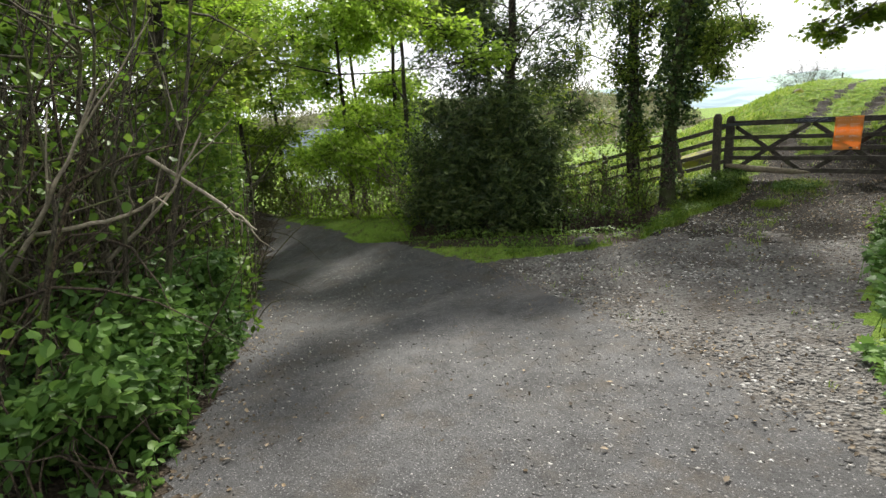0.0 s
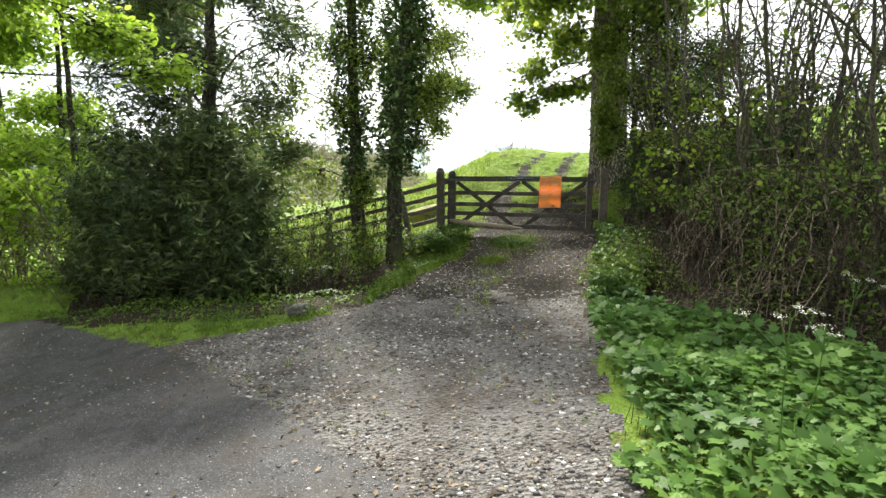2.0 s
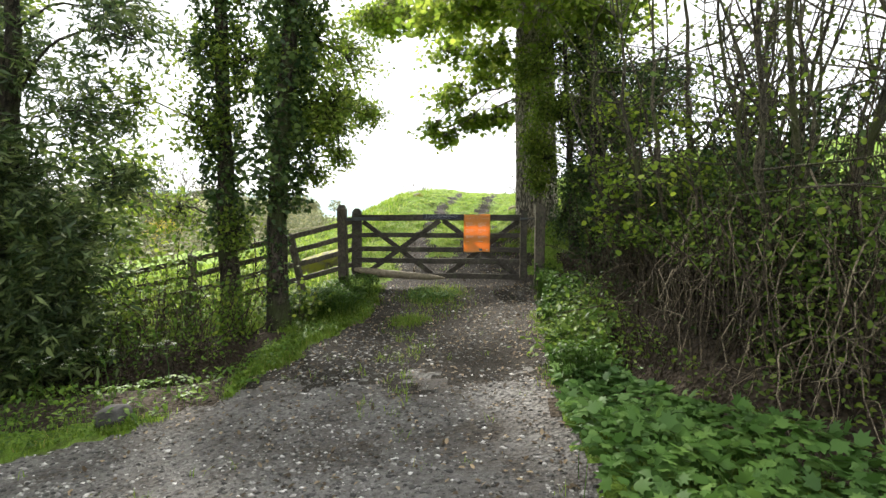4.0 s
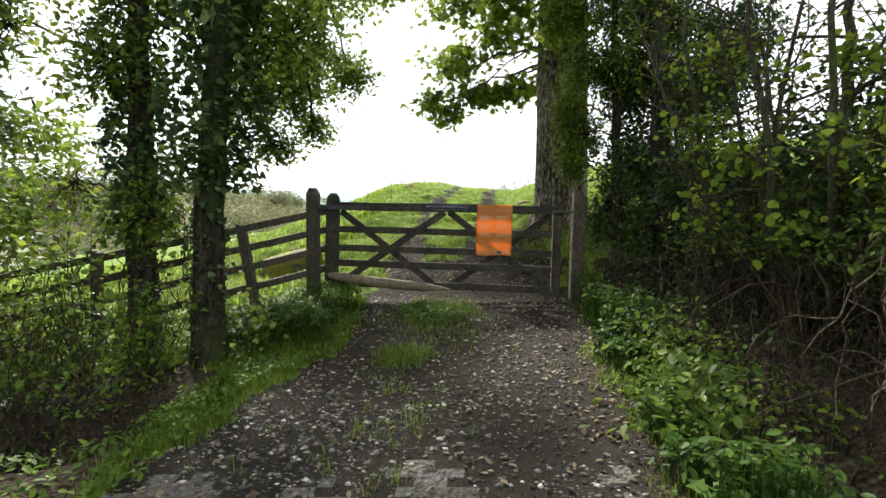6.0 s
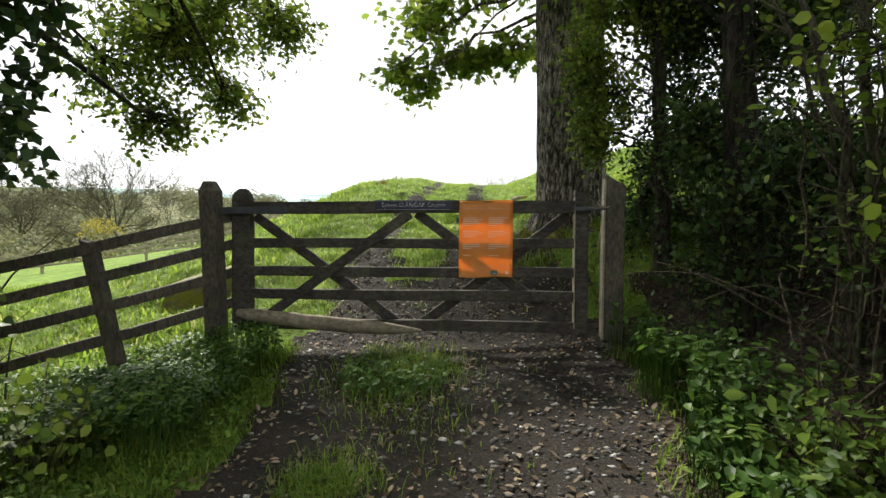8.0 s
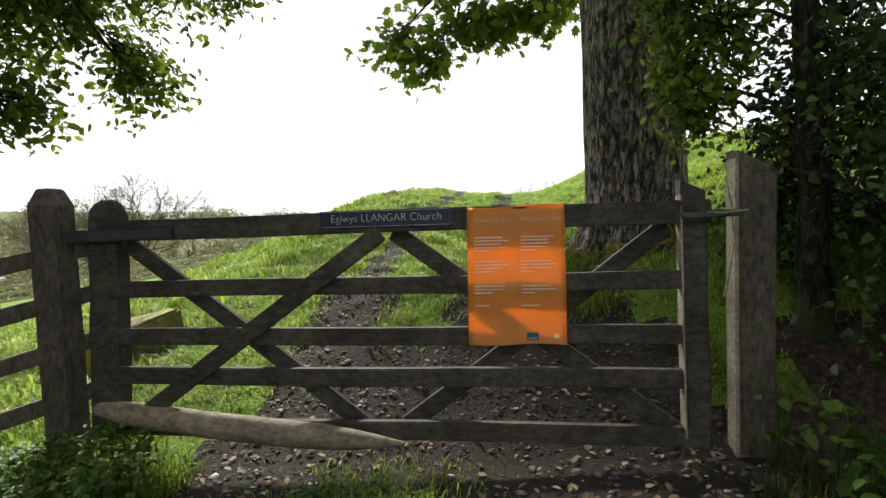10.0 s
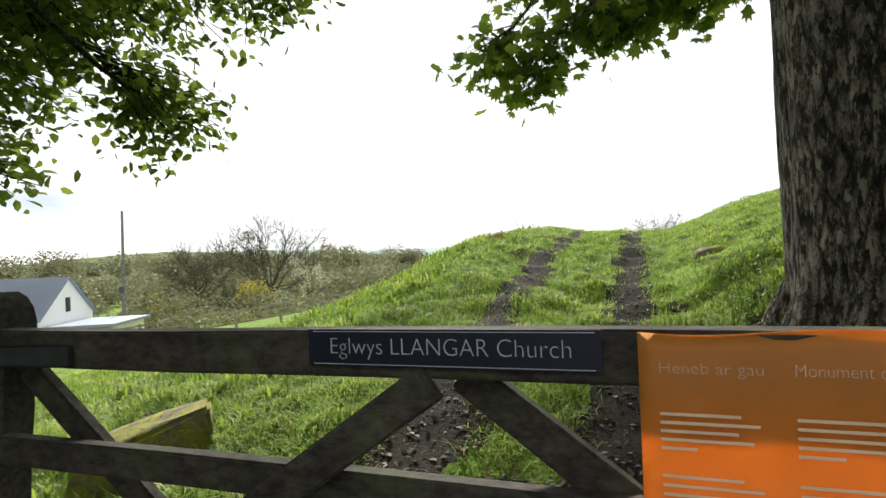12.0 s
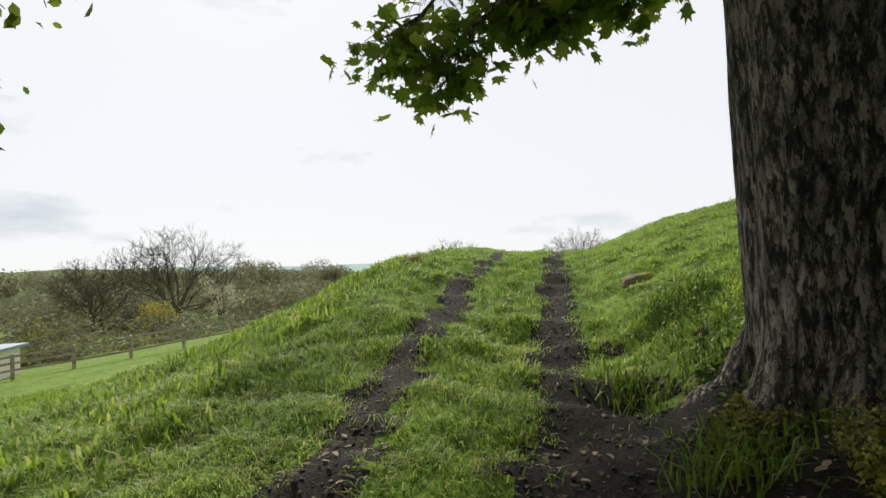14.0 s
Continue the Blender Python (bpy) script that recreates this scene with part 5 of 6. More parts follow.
def slab(name, label, top, drop, mat, seed):
    """A tilted slab of rock with a flat top and broken sides."""
    o = Vector((sum(p[0] for p in top) / 4, sum(p[1] for p in top) / 4, min(p[2] for p in top) - drop))
    bm = bmesh.new()
    up = [bm.verts.new(Vector(p) - o) for p in top]
    mid = sum((v.co for v in up), Vector()) / 4
    low = [bm.verts.new(Vector((mid.x + (v.co.x - mid.x) * 1.15, mid.y + (v.co.y - mid.y) * 1.15, 0))) for v in up]
    bm.faces.new(up)
    bm.faces.new(low[::-1])
    for k in range(4):
        bm.faces.new((up[k], low[k], low[(k + 1) % 4], up[(k + 1) % 4]))
    bmesh.ops.recalc_face_normals(bm, faces=bm.faces)
    bmesh.ops.bevel(bm, geom=bm.edges[:], offset=0.025, segments=2, affect="EDGES")
    bmesh.ops.subdivide_edges(bm, edges=bm.edges[:], cuts=4, use_grid_fill=True)
    for v in bm.verts:
        v.co += Vector((noise.noise(v.co * 7 + Vector((seed, 0, 0))), noise.noise(v.co * 7 + Vector((0, seed, 0))), noise.noise(v.co * 9 + Vector((0, 0, seed))))) * 0.022
    ob = thing(name, label, "rock", o)
    part("stone", bm, mat, ob, smooth_shade=True)
    return ob


slab("mossy_boulder", "tilted slab of rock edged with yellow-green moss", ((-0.53, 1.50, 0.43), (-0.85, 1.85, 0.38), (-1.53, 1.60, 0.18), (-1.41, 1.25, 0.06)), 0.4, M_LICHEN, 3.0)
boulder("field_stone", "dark stone on the brow of the bank", (-0.18, 7.6, g(-0.18, 7.6) + 0.03), (0.17, 0.14, 0.1), 7.0, M_LICHEN)
boulder("field_stone", "brown stone half sunk in the slope", (2.75, 5.75, g(2.75, 5.75) + 0.02), (0.18, 0.12, 0.07), 9.0, M_LICHEN)
boulder("field_stone", "flat pale stone beside the rut", (2.3, 3.35, g(2.3, 3.35) + 0.01), (0.13, 0.09, 0.04), 11.0, M_LICHEN)
boulder("verge_stone", "pale stone in the grass at the edge of the drive", (-0.85, -4.4, g(-0.85, -4.4) + 0.06), (0.16, 0.11, 0.1), 13.0, M_STONES)


# ---- grass, herbs, gravel ----
def blades(name, rng, xy, height, width, mat, lean=0.5):
    """Bent grass blades, three faces each."""
    n = len(xy)
    z = land(xy[:, 0], xy[:, 1]) - 0.01
    P = np.stack([xy[:, 0], xy[:, 1], z], -1)
    a = rng.uniform(0, 2 * np.pi, n)
    d = np.stack([np.cos(a), np.sin(a), np.zeros(n)], -1)
    side = np.stack([-np.sin(a), np.cos(a), np.zeros(n)], -1)
    h = (height * rng.uniform(0.5, 1.35, n))[:, None]
    w = (width * rng.uniform(0.7, 1.3, n))[:, None]
    l = (lean * rng.uniform(0.2, 1.4, n))[:, None] * h
    up = np.array((0, 0, 1.0))
    V = np.stack([P - side * w, P + side * w, P + d * l * 0.35 + up * h * 0.6 - side * w * 0.7, P + d * l * 0.35 + up * h * 0.6 + side * w * 0.7, P + d * l + up * h * (1 - 0.25 * lean)], 1)
    F = np.arange(n)[:, None, None] * 5 + np.array([(0, 1, 3), (0, 3, 2), (2, 3, 4)])[None]
    return mesh_np(name, V.reshape(-1, 3), F.reshape(-1, 3), mat)


def tufted(rng, n, x0, x1, y0, y1, per=7, spread=0.035, keep=None):
    c = np.stack([rng.uniform(x0, x1, n), rng.uniform(y0, y1, n)], -1)
    if keep is not None:
        c = c[keep(c[:, 0], c[:, 1])]
    return (c[:, None, :] + rng.normal(0, spread, (len(c), per, 2))).reshape(-1, 2)


rgg = np.random.default_rng(201)
near = tufted(rgg, 12500, -3.5, 4.5, 0.35, 4.6, 8, 0.04, lambda x, y: (zone(x, y) == 0) | ((zone(x, y) == 3) & (rgg.uniform(0, 1, len(x)) < 0.015)))
hollow = lambda x, y: (waves(x * 0.7, y * 1.4, 4.3, 2.0) > -0.32) | (rgg.uniform(0, 1, len(x)) < 0.35)
mid = tufted(rgg, 10500, -9.0, 6.5, 3.5, 13.0, 6, 0.06, lambda x, y: (zone(x, y) == 0) & hollow(x, y))
lumpy = tufted(rgg, 4200, -6.0, 5.5, 0.6, 11.0, 11, 0.055, lambda x, y: (zone(x, y) == 0) & (waves(x * 0.7, y * 1.4, 4.3, 2.0) > 0.3))
tagged(new("pasture_grass", blades("pasture_grass", rgg, near, 0.066, 0.0034, M_GRASS, 1.35)), "short bright green pasture grass behind the gate", "grass", kind="stuff")
tagged(new("pasture_grass", blades("pasture_grass", rgg, mid, 0.06, 0.006, M_GRASS, 1.4)), "bright green grass over the bank", "grass", kind="stuff")
tagged(new("grass_tussocks", blades("grass_tussocks", rgg, lumpy, 0.092, 0.005, M_GRASS, 1.5)), "longer green tussocks in the pasture", "grass", kind="stuff")
dead = tufted(rgg, 2600, -5.0, 4.5, 0.8, 9.0, 9, 0.05, lambda x, y: (zone(x, y) == 0) & (waves(x * 0.7, y * 1.4, 4.3, 2.0) < -0.3))
tagged(new("dead_grass", blades("dead_grass", rgg, dead, 0.05, 0.0035, M_THATCH, 1.5)), "brown withered thatch in the hollows of the pasture", "grass", kind="stuff")
fringe = tufted(rgg, 3600, 0.2, 3.2, 0.9, 9.0, 8, 0.03, lambda x, y: (zone(x, y) == 3) & ((zone(x + 0.1, y) == 0) | (zone(x - 0.1, y) == 0) | (zone(x, y + 0.1) == 0)))
tagged(new("grass_fringe", blades("grass_fringe", rgg, fringe, 0.045, 0.0032, M_GRASS, 1.3)), "grass creeping over the edges of the ruts", "grass", kind="stuff")
far_field = tufted(rgg, 8500, -14.0, -0.3, -2.4, 13.0, 5, 0.09, lambda x, y: (zone(x, y) == 0))
tagged(new("pasture_grass", blades("pasture_grass", rgg, far_field, 0.12, 0.012, M_GRASS, 0.7)), "grass of the sloping field beyond the fence", "grass", kind="stuff")
verge = tufted(rgg, 9500, -7.5, 4.2, -10.5, 0.4, 7, 0.045, lambda x, y: (zone(x, y) == 0) & (x < np.interp(y, [-10, -4, 0], [7, 3.8, 3.4])) & ((x < 2) | (rgg.uniform(0, 1, len(x)) < 0.3)))
verge = np.concatenate([verge, tufted(rgg, 2400, -16.0, -5.0, -6.2, -1.2, 6, 0.06, lambda x, y: zone(x, y) == 0), tufted(rgg, 4200, -0.8, 0.9, -5.0, 0.0, 8, 0.04, lambda x, y: zone(x, y) == 0), tufted(rgg, 500, 2.9, 3.5, -4.4, -0.2, 6, 0.05, lambda x, y: zone(x, y) == 4)])
tagged(new("verge_grass", blades("verge_grass", rgg, verge, 0.085, 0.0038, M_VERGE, 0.8)), "soft green grass along the verges", "grass", kind="stuff")
strip = np.concatenate([(1.5, -0.6) + rgg.normal(0, 1, (2600, 2)) * (0.22, 0.26), (1.35, -1.9) + rgg.normal(0, 1, (1300, 2)) * (0.12, 0.14), (1.7, -1.2) + rgg.normal(0, 1, (300, 2)) * (0.2, 0.3), tufted(rgg, 30, 1.2, 1.8, -4.6, -2.5, 12, 0.035), tufted(rgg, 110, -1.0, 3.2, -8.6, -0.6, 5, 0.025, lambda x, y: zone(x, y) >= 2)])
tagged(new("grass_strip", blades("grass_strip", rgg, strip, 0.085, 0.003, M_VERGE, 0.9)), "tufts of grass down the middle of the drive", "grass", kind="stuff")

tagged(new("grass_tuft", blades("grass_tuft", rgg, np.concatenate([(2.5, 2.0) + rgg.normal(0, 1, (260, 2)) * (0.12, 0.1), (2.62, 1.35) + rgg.normal(0, 1, (200, 2)) * (0.1, 0.1), (2.3, 3.0) + rgg.normal(0, 1, (220, 2)) * (0.14, 0.1)]), 0.16, 0.005, M_VERGE, 1.0)), "tufts of grass at the foot of the sycamore", "grass", kind="stuff")


def herb_bed(name, label, seed, n, x0, x1, y0, y1, low, high, size, shape, mat, keep):
    """Leaves of low plants, standing in domed clumps, and their stalks."""
    rng = np.random.default_rng(seed)
    x, y = rng.uniform(x0, x1, n), rng.uniform(y0, y1, n)
    ok = keep(x, y)
    x, y = x[ok], y[ok]
    dome = 0.55 + 0.45 * waves(x, y, 2.6, seed * 0.3)
    h = (low + (high - low) * dome) * rng.uniform(0.35, 1.0, len(x)) ** 0.5
    P = np.stack([x, y, land(x, y) + h], -1)
    ob = thing(name, label, "plants", (float(x.mean()), float(y.mean()), g(x.mean(), y.mean())), kind="stuff")
    o = np.array(ob.location)
    part_mesh("foliage", leaves("foliage", rng, P - o, size, mat, shape, 0.1, 0.8, 0.5), ob)
    sub = P[rng.choice(len(P), min(len(P), 900), False)]
    lines = []
    for q in sub:
        b = q.copy()
        b[2] = float(land(q[0], q[1])) - 0.02
        b[:2] += rng.normal(0, 0.03, 2)
        lines.append((wander(rng, b, q, 0.015, 4) - o, np.linspace(0.0035, 0.002, 4)))
    V, F = tubes(lines, 3)
    part_mesh("stalks", mesh_np("stalks", V, F, mat, True), ob, "", "stuff")
    return ob


def hedge_line(y):
    return np.interp(y, [k[0] for k in RIGHT_EDGE], [k[1] for k in RIGHT_EDGE])


def drive_right(y):
    return np.interp(y, [-14, -9.4, -7.6, -5.8, -4.3, -2.5, -0.3, 3], [4.6, 3.75, 3.35, 3.1, 3.0, 3.0, 3.05, 3.0])


herb_bed("verge_plants", "lush lobed green plants crowding the verge", 211, 26000, 3.0, 7.5, -10.5, -4.2, 0.08, 0.34, 0.078, "lobed", M_HERB, lambda x, y: (x > drive_right(y) - 0.02 + 0.12 * waves(x, y, 6, 1)) & (x < hedge_line(y) - 0.02))
herb_bed("nettle_bed", "green nettles and herbs beside the drive", 212, 9500, 2.9, 4.1, -4.4, -0.2, 0.06, 0.5, 0.055, "oval", M_NETTLE, lambda x, y: (x > drive_right(y) + 0.06 + 0.12 * waves(x, y, 6, 1)) & (x < hedge_line(y) - 0.12) & (waves(x, y, 2.2, 0.2) > -0.5))
herb_bed("nettle_bed", "young nettles in the angle of the sycamore roots", 216, 800, 2.3, 3.1, 2.0, 4.4, 0.02, 0.15, 0.036, "oval", M_BRAMBLE, lambda x, y: (x > 2.58 + 0.1 * waves(x, y, 5, 1)))
herb_bed("gatepost_herbs", "leafy herbs round the foot of the gate post", 213, 9500, -0.9, 0.62, -1.7, 0.0, 0.04, 0.36, 0.036, "oval", M_NETTLE, lambda x, y: (x < 0.5 + 0.15 * waves(x, y, 5, 1)) & (y < -0.12))
herb_bed("verge_herbs", "low cleavers and parsley leaves on the verge of the drive", 217, 15000, -2.2, 0.8, -5.0, -0.2, 0.02, 0.16, 0.034, "oval", M_BRAMBLE, lambda x, y: (zone(x, y) == 0) & (y > -4.9 + 0.2 * waves(x, y, 3, 1)))
herb_bed("strip_herbs", "small leafy weeds among the grass of the drive", 218, 900, 1.0, 2.0, -1.3, -0.2, 0.02, 0.14, 0.04, "oval", M_HERB, lambda x, y: (x - 1.5) ** 2 / 0.16 + (y + 0.65) ** 2 / 0.2 < 1)
herb_bed("bank_plants", "bright green plants at the foot of the lane bank", 214, 9000, -6.5, 1.4, -13.2, -6.5, 0.08, 0.42, 0.1, "oval", M_HERB, lambda x, y: (x * 0.55 + y * 0.835 + 9.65 + 0.06 * np.clip(-x - 2, 0, 10) < -0.05 + 0.15 * waves(x, y, 4, 1)) & (x * 0.55 + y * 0.835 + 9.65 + 0.06 * np.clip(-x - 2, 0, 10) > -1.3))
herb_bed("ditch_herbs", "small herbs along the edge of the ditch", 215, 3400, -6.5, 0.2, -4.6, -2.6, 0.04, 0.2, 0.055, "oval", M_BRAMBLE, lambda x, y: (zone(x, y) != 2) & (zone(x, y) != 1))


def stones(name, label, rng, xy, lo, hi, mat, sink=0.3):
    """Small angular stones, eight faces each."""
    n = len(xy)
    s = lo + (hi - lo) * rng.uniform(0, 1, n) ** 2.6
    base = np.array([(1, 0, 0), (0, 1, 0), (-1, 0, 0), (0, -1, 0), (0, 0, 0.75), (0, 0, -0.6)], float)
    V = base[None] * (1 + 0.35 * rng.uniform(-1, 1, (n, 6, 1)))
    V = V + rng.normal(0, 0.13, (n, 6, 3))
    a = rng.uniform(0, 2 * np.pi, n)
    c, q = np.cos(a)[:, None], np.sin(a)[:, None]
    X, Y = V[..., 0] * c - V[..., 1] * q, V[..., 0] * q + V[..., 1] * c
    V = np.stack([X * 1.0, Y * 0.75, V[..., 2] * 0.6], -1) * s[:, None, None]
    z = land(xy[:, 0], xy[:, 1]) + s * (0.35 - sink)
    V = V + np.stack([xy[:, 0], xy[:, 1], z], -1)[:, None, :]
    tri = np.array([(0, 1, 4), (1, 2, 4), (2, 3, 4), (3, 0, 4), (1, 0, 5), (2, 1, 5), (3, 2, 5), (0, 3, 5)])
    F = np.arange(n)[:, None, None] * 6 + tri[None]
    return tagged(new(name, mesh_np(name, V.reshape(-1, 3), F.reshape(-1, 3), mat)), label, "gravel", kind="stuff")


def spread(rng, n, x0, x1, y0, y1, keep):
    x, y = rng.uniform(x0, x1, n), rng.uniform(y0, y1, n)
    ok = keep(x, y)
    return np.stack([x[ok], y[ok]], -1)


stones("gravel", "loose angular grey gravel on the drive", rgg, spread(rgg, 90000, -3.0, 4.0, -9.8, 0.9, lambda x, y: ((zone(x, y) == 2) | ((zone(x, y) == 3) & (y < 0) & (rgg.uniform(0, 1, len(x)) < 0.5 + 0.5 * smooth(-1.5, -4.0, y)))) & (rgg.uniform(0, 1, len(x)) < 0.62 + 0.5 * waves(x, y, 1.6, 0.5))), 0.006, 0.03, M_STONES)
stones("gravel", "scattered stones on the asphalt lane", rgg, spread(rgg, 45000, -6.0, 5.0, -12.5, -4.5, lambda x, y: (zone(x, y) == 1) & (rgg.uniform(0, 1, len(x)) < 0.4 + 0.5 * waves(x, y, 0.9, 0.9))), 0.004, 0.022, M_STONES)
stones("gravel", "stones in the wheel ruts of the field track", rgg, spread(rgg, 34000, 0.2, 3.4, 0.0, 12.0, lambda x, y: (zone(x, y) == 3)), 0.003, 0.019, M_DARKSTONES)
fl = spread(rgg, 22000, -0.6, 3.6, -8.5, 2.4, lambda x, y: (zone(x, y) >= 2) & (zone(x, y) < 4) & (rgg.uniform(0, 1, len(x)) < 0.14 + 0.4 * smooth(-6, -2, y) + 0.12 * smooth(2.3, 3.0, x)))
tagged(new("fallen_leaves", leaves("fallen_leaves", rgg, np.column_stack([fl, land(fl[:, 0], fl[:, 1]) + 0.012]), 0.037, M_DEADLEAF, "oval", 0.0, 0.93, 0.5)), "dead brown and pale leaves strewn over the drive", "leaves", kind="stuff")

ll2 = spread(rgg, 16000, -6.0, 3.0, -12.8, -4.6, lambda x, y: (zone(x, y) == 1) & (rgg.uniform(0, 1, len(x)) < 0.02 + 0.5 * smooth(0.9, 0.1, x * 0.55 + y * 0.835 + 9.65 + 0.06 * np.clip(-x - 2, 0, 10))))
tagged(new("fallen_leaves", leaves("fallen_leaves", rgg, np.column_stack([ll2, land(ll2[:, 0], ll2[:, 1]) + 0.012]), 0.04, M_DEADLEAF, "oval", 0.0, 0.93, 0.5)), "dead leaves gathered along the edge of the lane", "leaves", kind="stuff")


# brown leaves and dirt where the lane meets the gravel
rim = spread(rgg, 16000, -4.0, 4.4, -11.0, -5.0, lambda x, y: np.abs(y - np.interp(x, [-5.8, -2.2, 0.6, 2.3, 3.6, 5.0], [-4.3, -5.4, -7.05, -8.15, -9.3, -10.6]) - 0.1) < 0.32 * rgg.normal(0, 1, len(x)))
tagged(new("fallen_leaves", leaves("fallen_leaves", rgg, np.column_stack([rim, land(rim[:, 0], rim[:, 1]) + 0.01]), 0.034, M_DEADLEAF, "oval", 0.0, 0.93, 0.5)), "crumbled brown leaves where the lane meets the gravel", "leaves", kind="stuff")


def cow_parsley(seed, x, y, h):
    rng = np.random.default_rng(seed)
    z = g(x, y)
    ob = thing("cow_parsley", "tall cow parsley with small white flower heads", "wildflower", (x, y, z), "cow parsley on the verge")
    top = np.array((rng.normal(0, 0.08), rng.normal(0, 0.08), h))
    stem = wander(rng, (0, 0, -0.03), top, 0.03, 6)
    V, F = tubes([(stem, np.linspace(0.005, 0.003, 6))], 5)
    part_mesh("stem", mesh_np("stem", V, F, M_HERB, True), ob)
    for k in range(4):
        e = top + np.array((rng.normal(0, 0.09), rng.normal(0, 0.09), rng.uniform(-0.08, 0.05)))
        V, F = tubes([(wander(rng, stem[4], e, 0.01, 4), np.linspace(0.003, 0.0015, 4))], 4)
        part_mesh("stalk", mesh_np("stalk", V, F, M_HERB, True), ob)
        pts = e + rng.normal(0, 1, (30, 3)) * (0.018, 0.018, 0.006)
        part_mesh("flower_head", leaves("flower_head", rng, pts, 0.009, M_PETAL, "diamond", 0, 0.9), ob, "flat white flower head")


for i, (x, y, h) in enumerate(((3.95, -7.85, 0.9), (4.15, -7.5, 0.75), (4.75, -6.5, 0.7), (-1.2, -4.0, 0.55), (-0.8, -3.7, 0.5), (-2.0, -4.1, 0.55), (-1.6, -3.9, 0.45))):
    cow_parsley(300 + i, x, y, h)

# ---- the valley beyond the pasture ----
house = thing("farm_cottage", "single-storey white cottage with a grey slate roof", "house", (-28.3, 20.3, -3.4))
house.rotation_euler = (0, 0, radians(30))


def box_part(name, lo, hi, mat, parent, label=""):
    bm = bmesh.new()
    bmesh.ops.create_cube(bm, size=1)
    for v in bm.verts:
        v.co = Vector([l + (h - l) * (c + 0.5) for l, h, c in zip(lo, hi, v.co)])
    return part(name, bm, mat, parent, label)


def gable_house(parent, x0, x1, y0, y1, eave, ridge, wall, roof):
    bm = bmesh.new()
    ym = (y0 + y1) / 2
    pts = {}
    for i, x in enumerate((x0, x1)):
        for k, (y, z) in enumerate(((y0, 0), (y1, 0), (y1, eave), (ym, ridge), (y0, eave))):
            pts[i, k] = bm.verts.new((x, y, z))
    for i in (0, 1):
        bm.faces.new([pts[i, k] for k in range(5)])
    for k in range(5):
        bm.faces.new([pts[0, k], pts[0, (k + 1) % 5], pts[1, (k + 1) % 5], pts[1, k]])
    bmesh.ops.recalc_face_normals(bm, faces=bm.faces)
    part("wall", bm, wall, parent)
    for sgn in (0, 1):
        ye = y0 - 0.25 if sgn == 0 else y1 + 0.25
        drop = 0.25 * (ridge - eave) / (ym - y0)
        a, b = Vector((x0 - 0.2, ye, eave - drop + 0.06)), Vector((x0 - 0.2, ym, ridge + 0.06))
        bm = bmesh.new()
        v = [bm.verts.new(q) for q in (a, b, b + Vector((x1 - x0 + 0.4, 0, 0)), a + Vector((x1 - x0 + 0.4, 0, 0)))]
        f = bm.faces.new(v)
        bmesh.ops.solidify(bm, geom=[f], thickness=0.1)
        part("roof", bm, roof, parent, "blue-grey slate roof")


gable_house(house, -13.0, 0.0, -3.0, 3.0, 2.5, 4.6, M_WHITEWALL, M_SLATE)
box_part("porch", (0.05, -2.6, 0), (3.2, 2.2, 1.9), M_RENDER, house)
box_part("porch_roof", (0.05, -2.9, 1.95), (3.5, 2.5, 2.1), M_SLATE, house)
box_part("window", (-0.02, -0.25, 2.7), (0.03, 0.25, 3.5), M_DARK, house)
for x in (-10.5, -7.0, -3.5):
    box_part("window", (x, -3.04, 0.9), (x + 1.1, -2.97, 1.9), M_DARK, house)

pole = thing("utility_pole", "tall bare wooden utility pole", "pole", (-28.5, 24.0, -3.1))
V, F = tubes([(np.array([(0, 0, -0.5), (0.02, 0, 4), (0.05, 0, 8.4)]), [0.13, 0.1, 0.07])], 10)
part_mesh("shaft", mesh_np("shaft", V, F, M_POLE, True), pole)
box_part("box", (-0.14, -0.22, 3.2), (0.14, -0.1, 3.6), M_IRON, pole)

for i, (x, y) in enumerate([(-26.0 + 1.9 * k, 17.0 + 1.35 * k) for k in range(12)]):
    f2 = thing("boundary_fence", "grey post-and-rail fence panel at the foot of the field", "fence", (x, y, g(x, y)), "boundary fence panels")
    part("post", post_shape(0, 0, -0.2, 1.15, 0.12, 0.12, "slope", (0, 0), 400 + i, 0.03), M_PALE, f2)
    dz = g(x + 1.9, y + 1.35) - g(x, y)
    for h in (0.4, 0.72, 1.02):
        part("rail", beam((0, -0.07, h), (1.9, 1.28, h + dz), 0.04, 0.1, 0.0), M_PALE, f2)


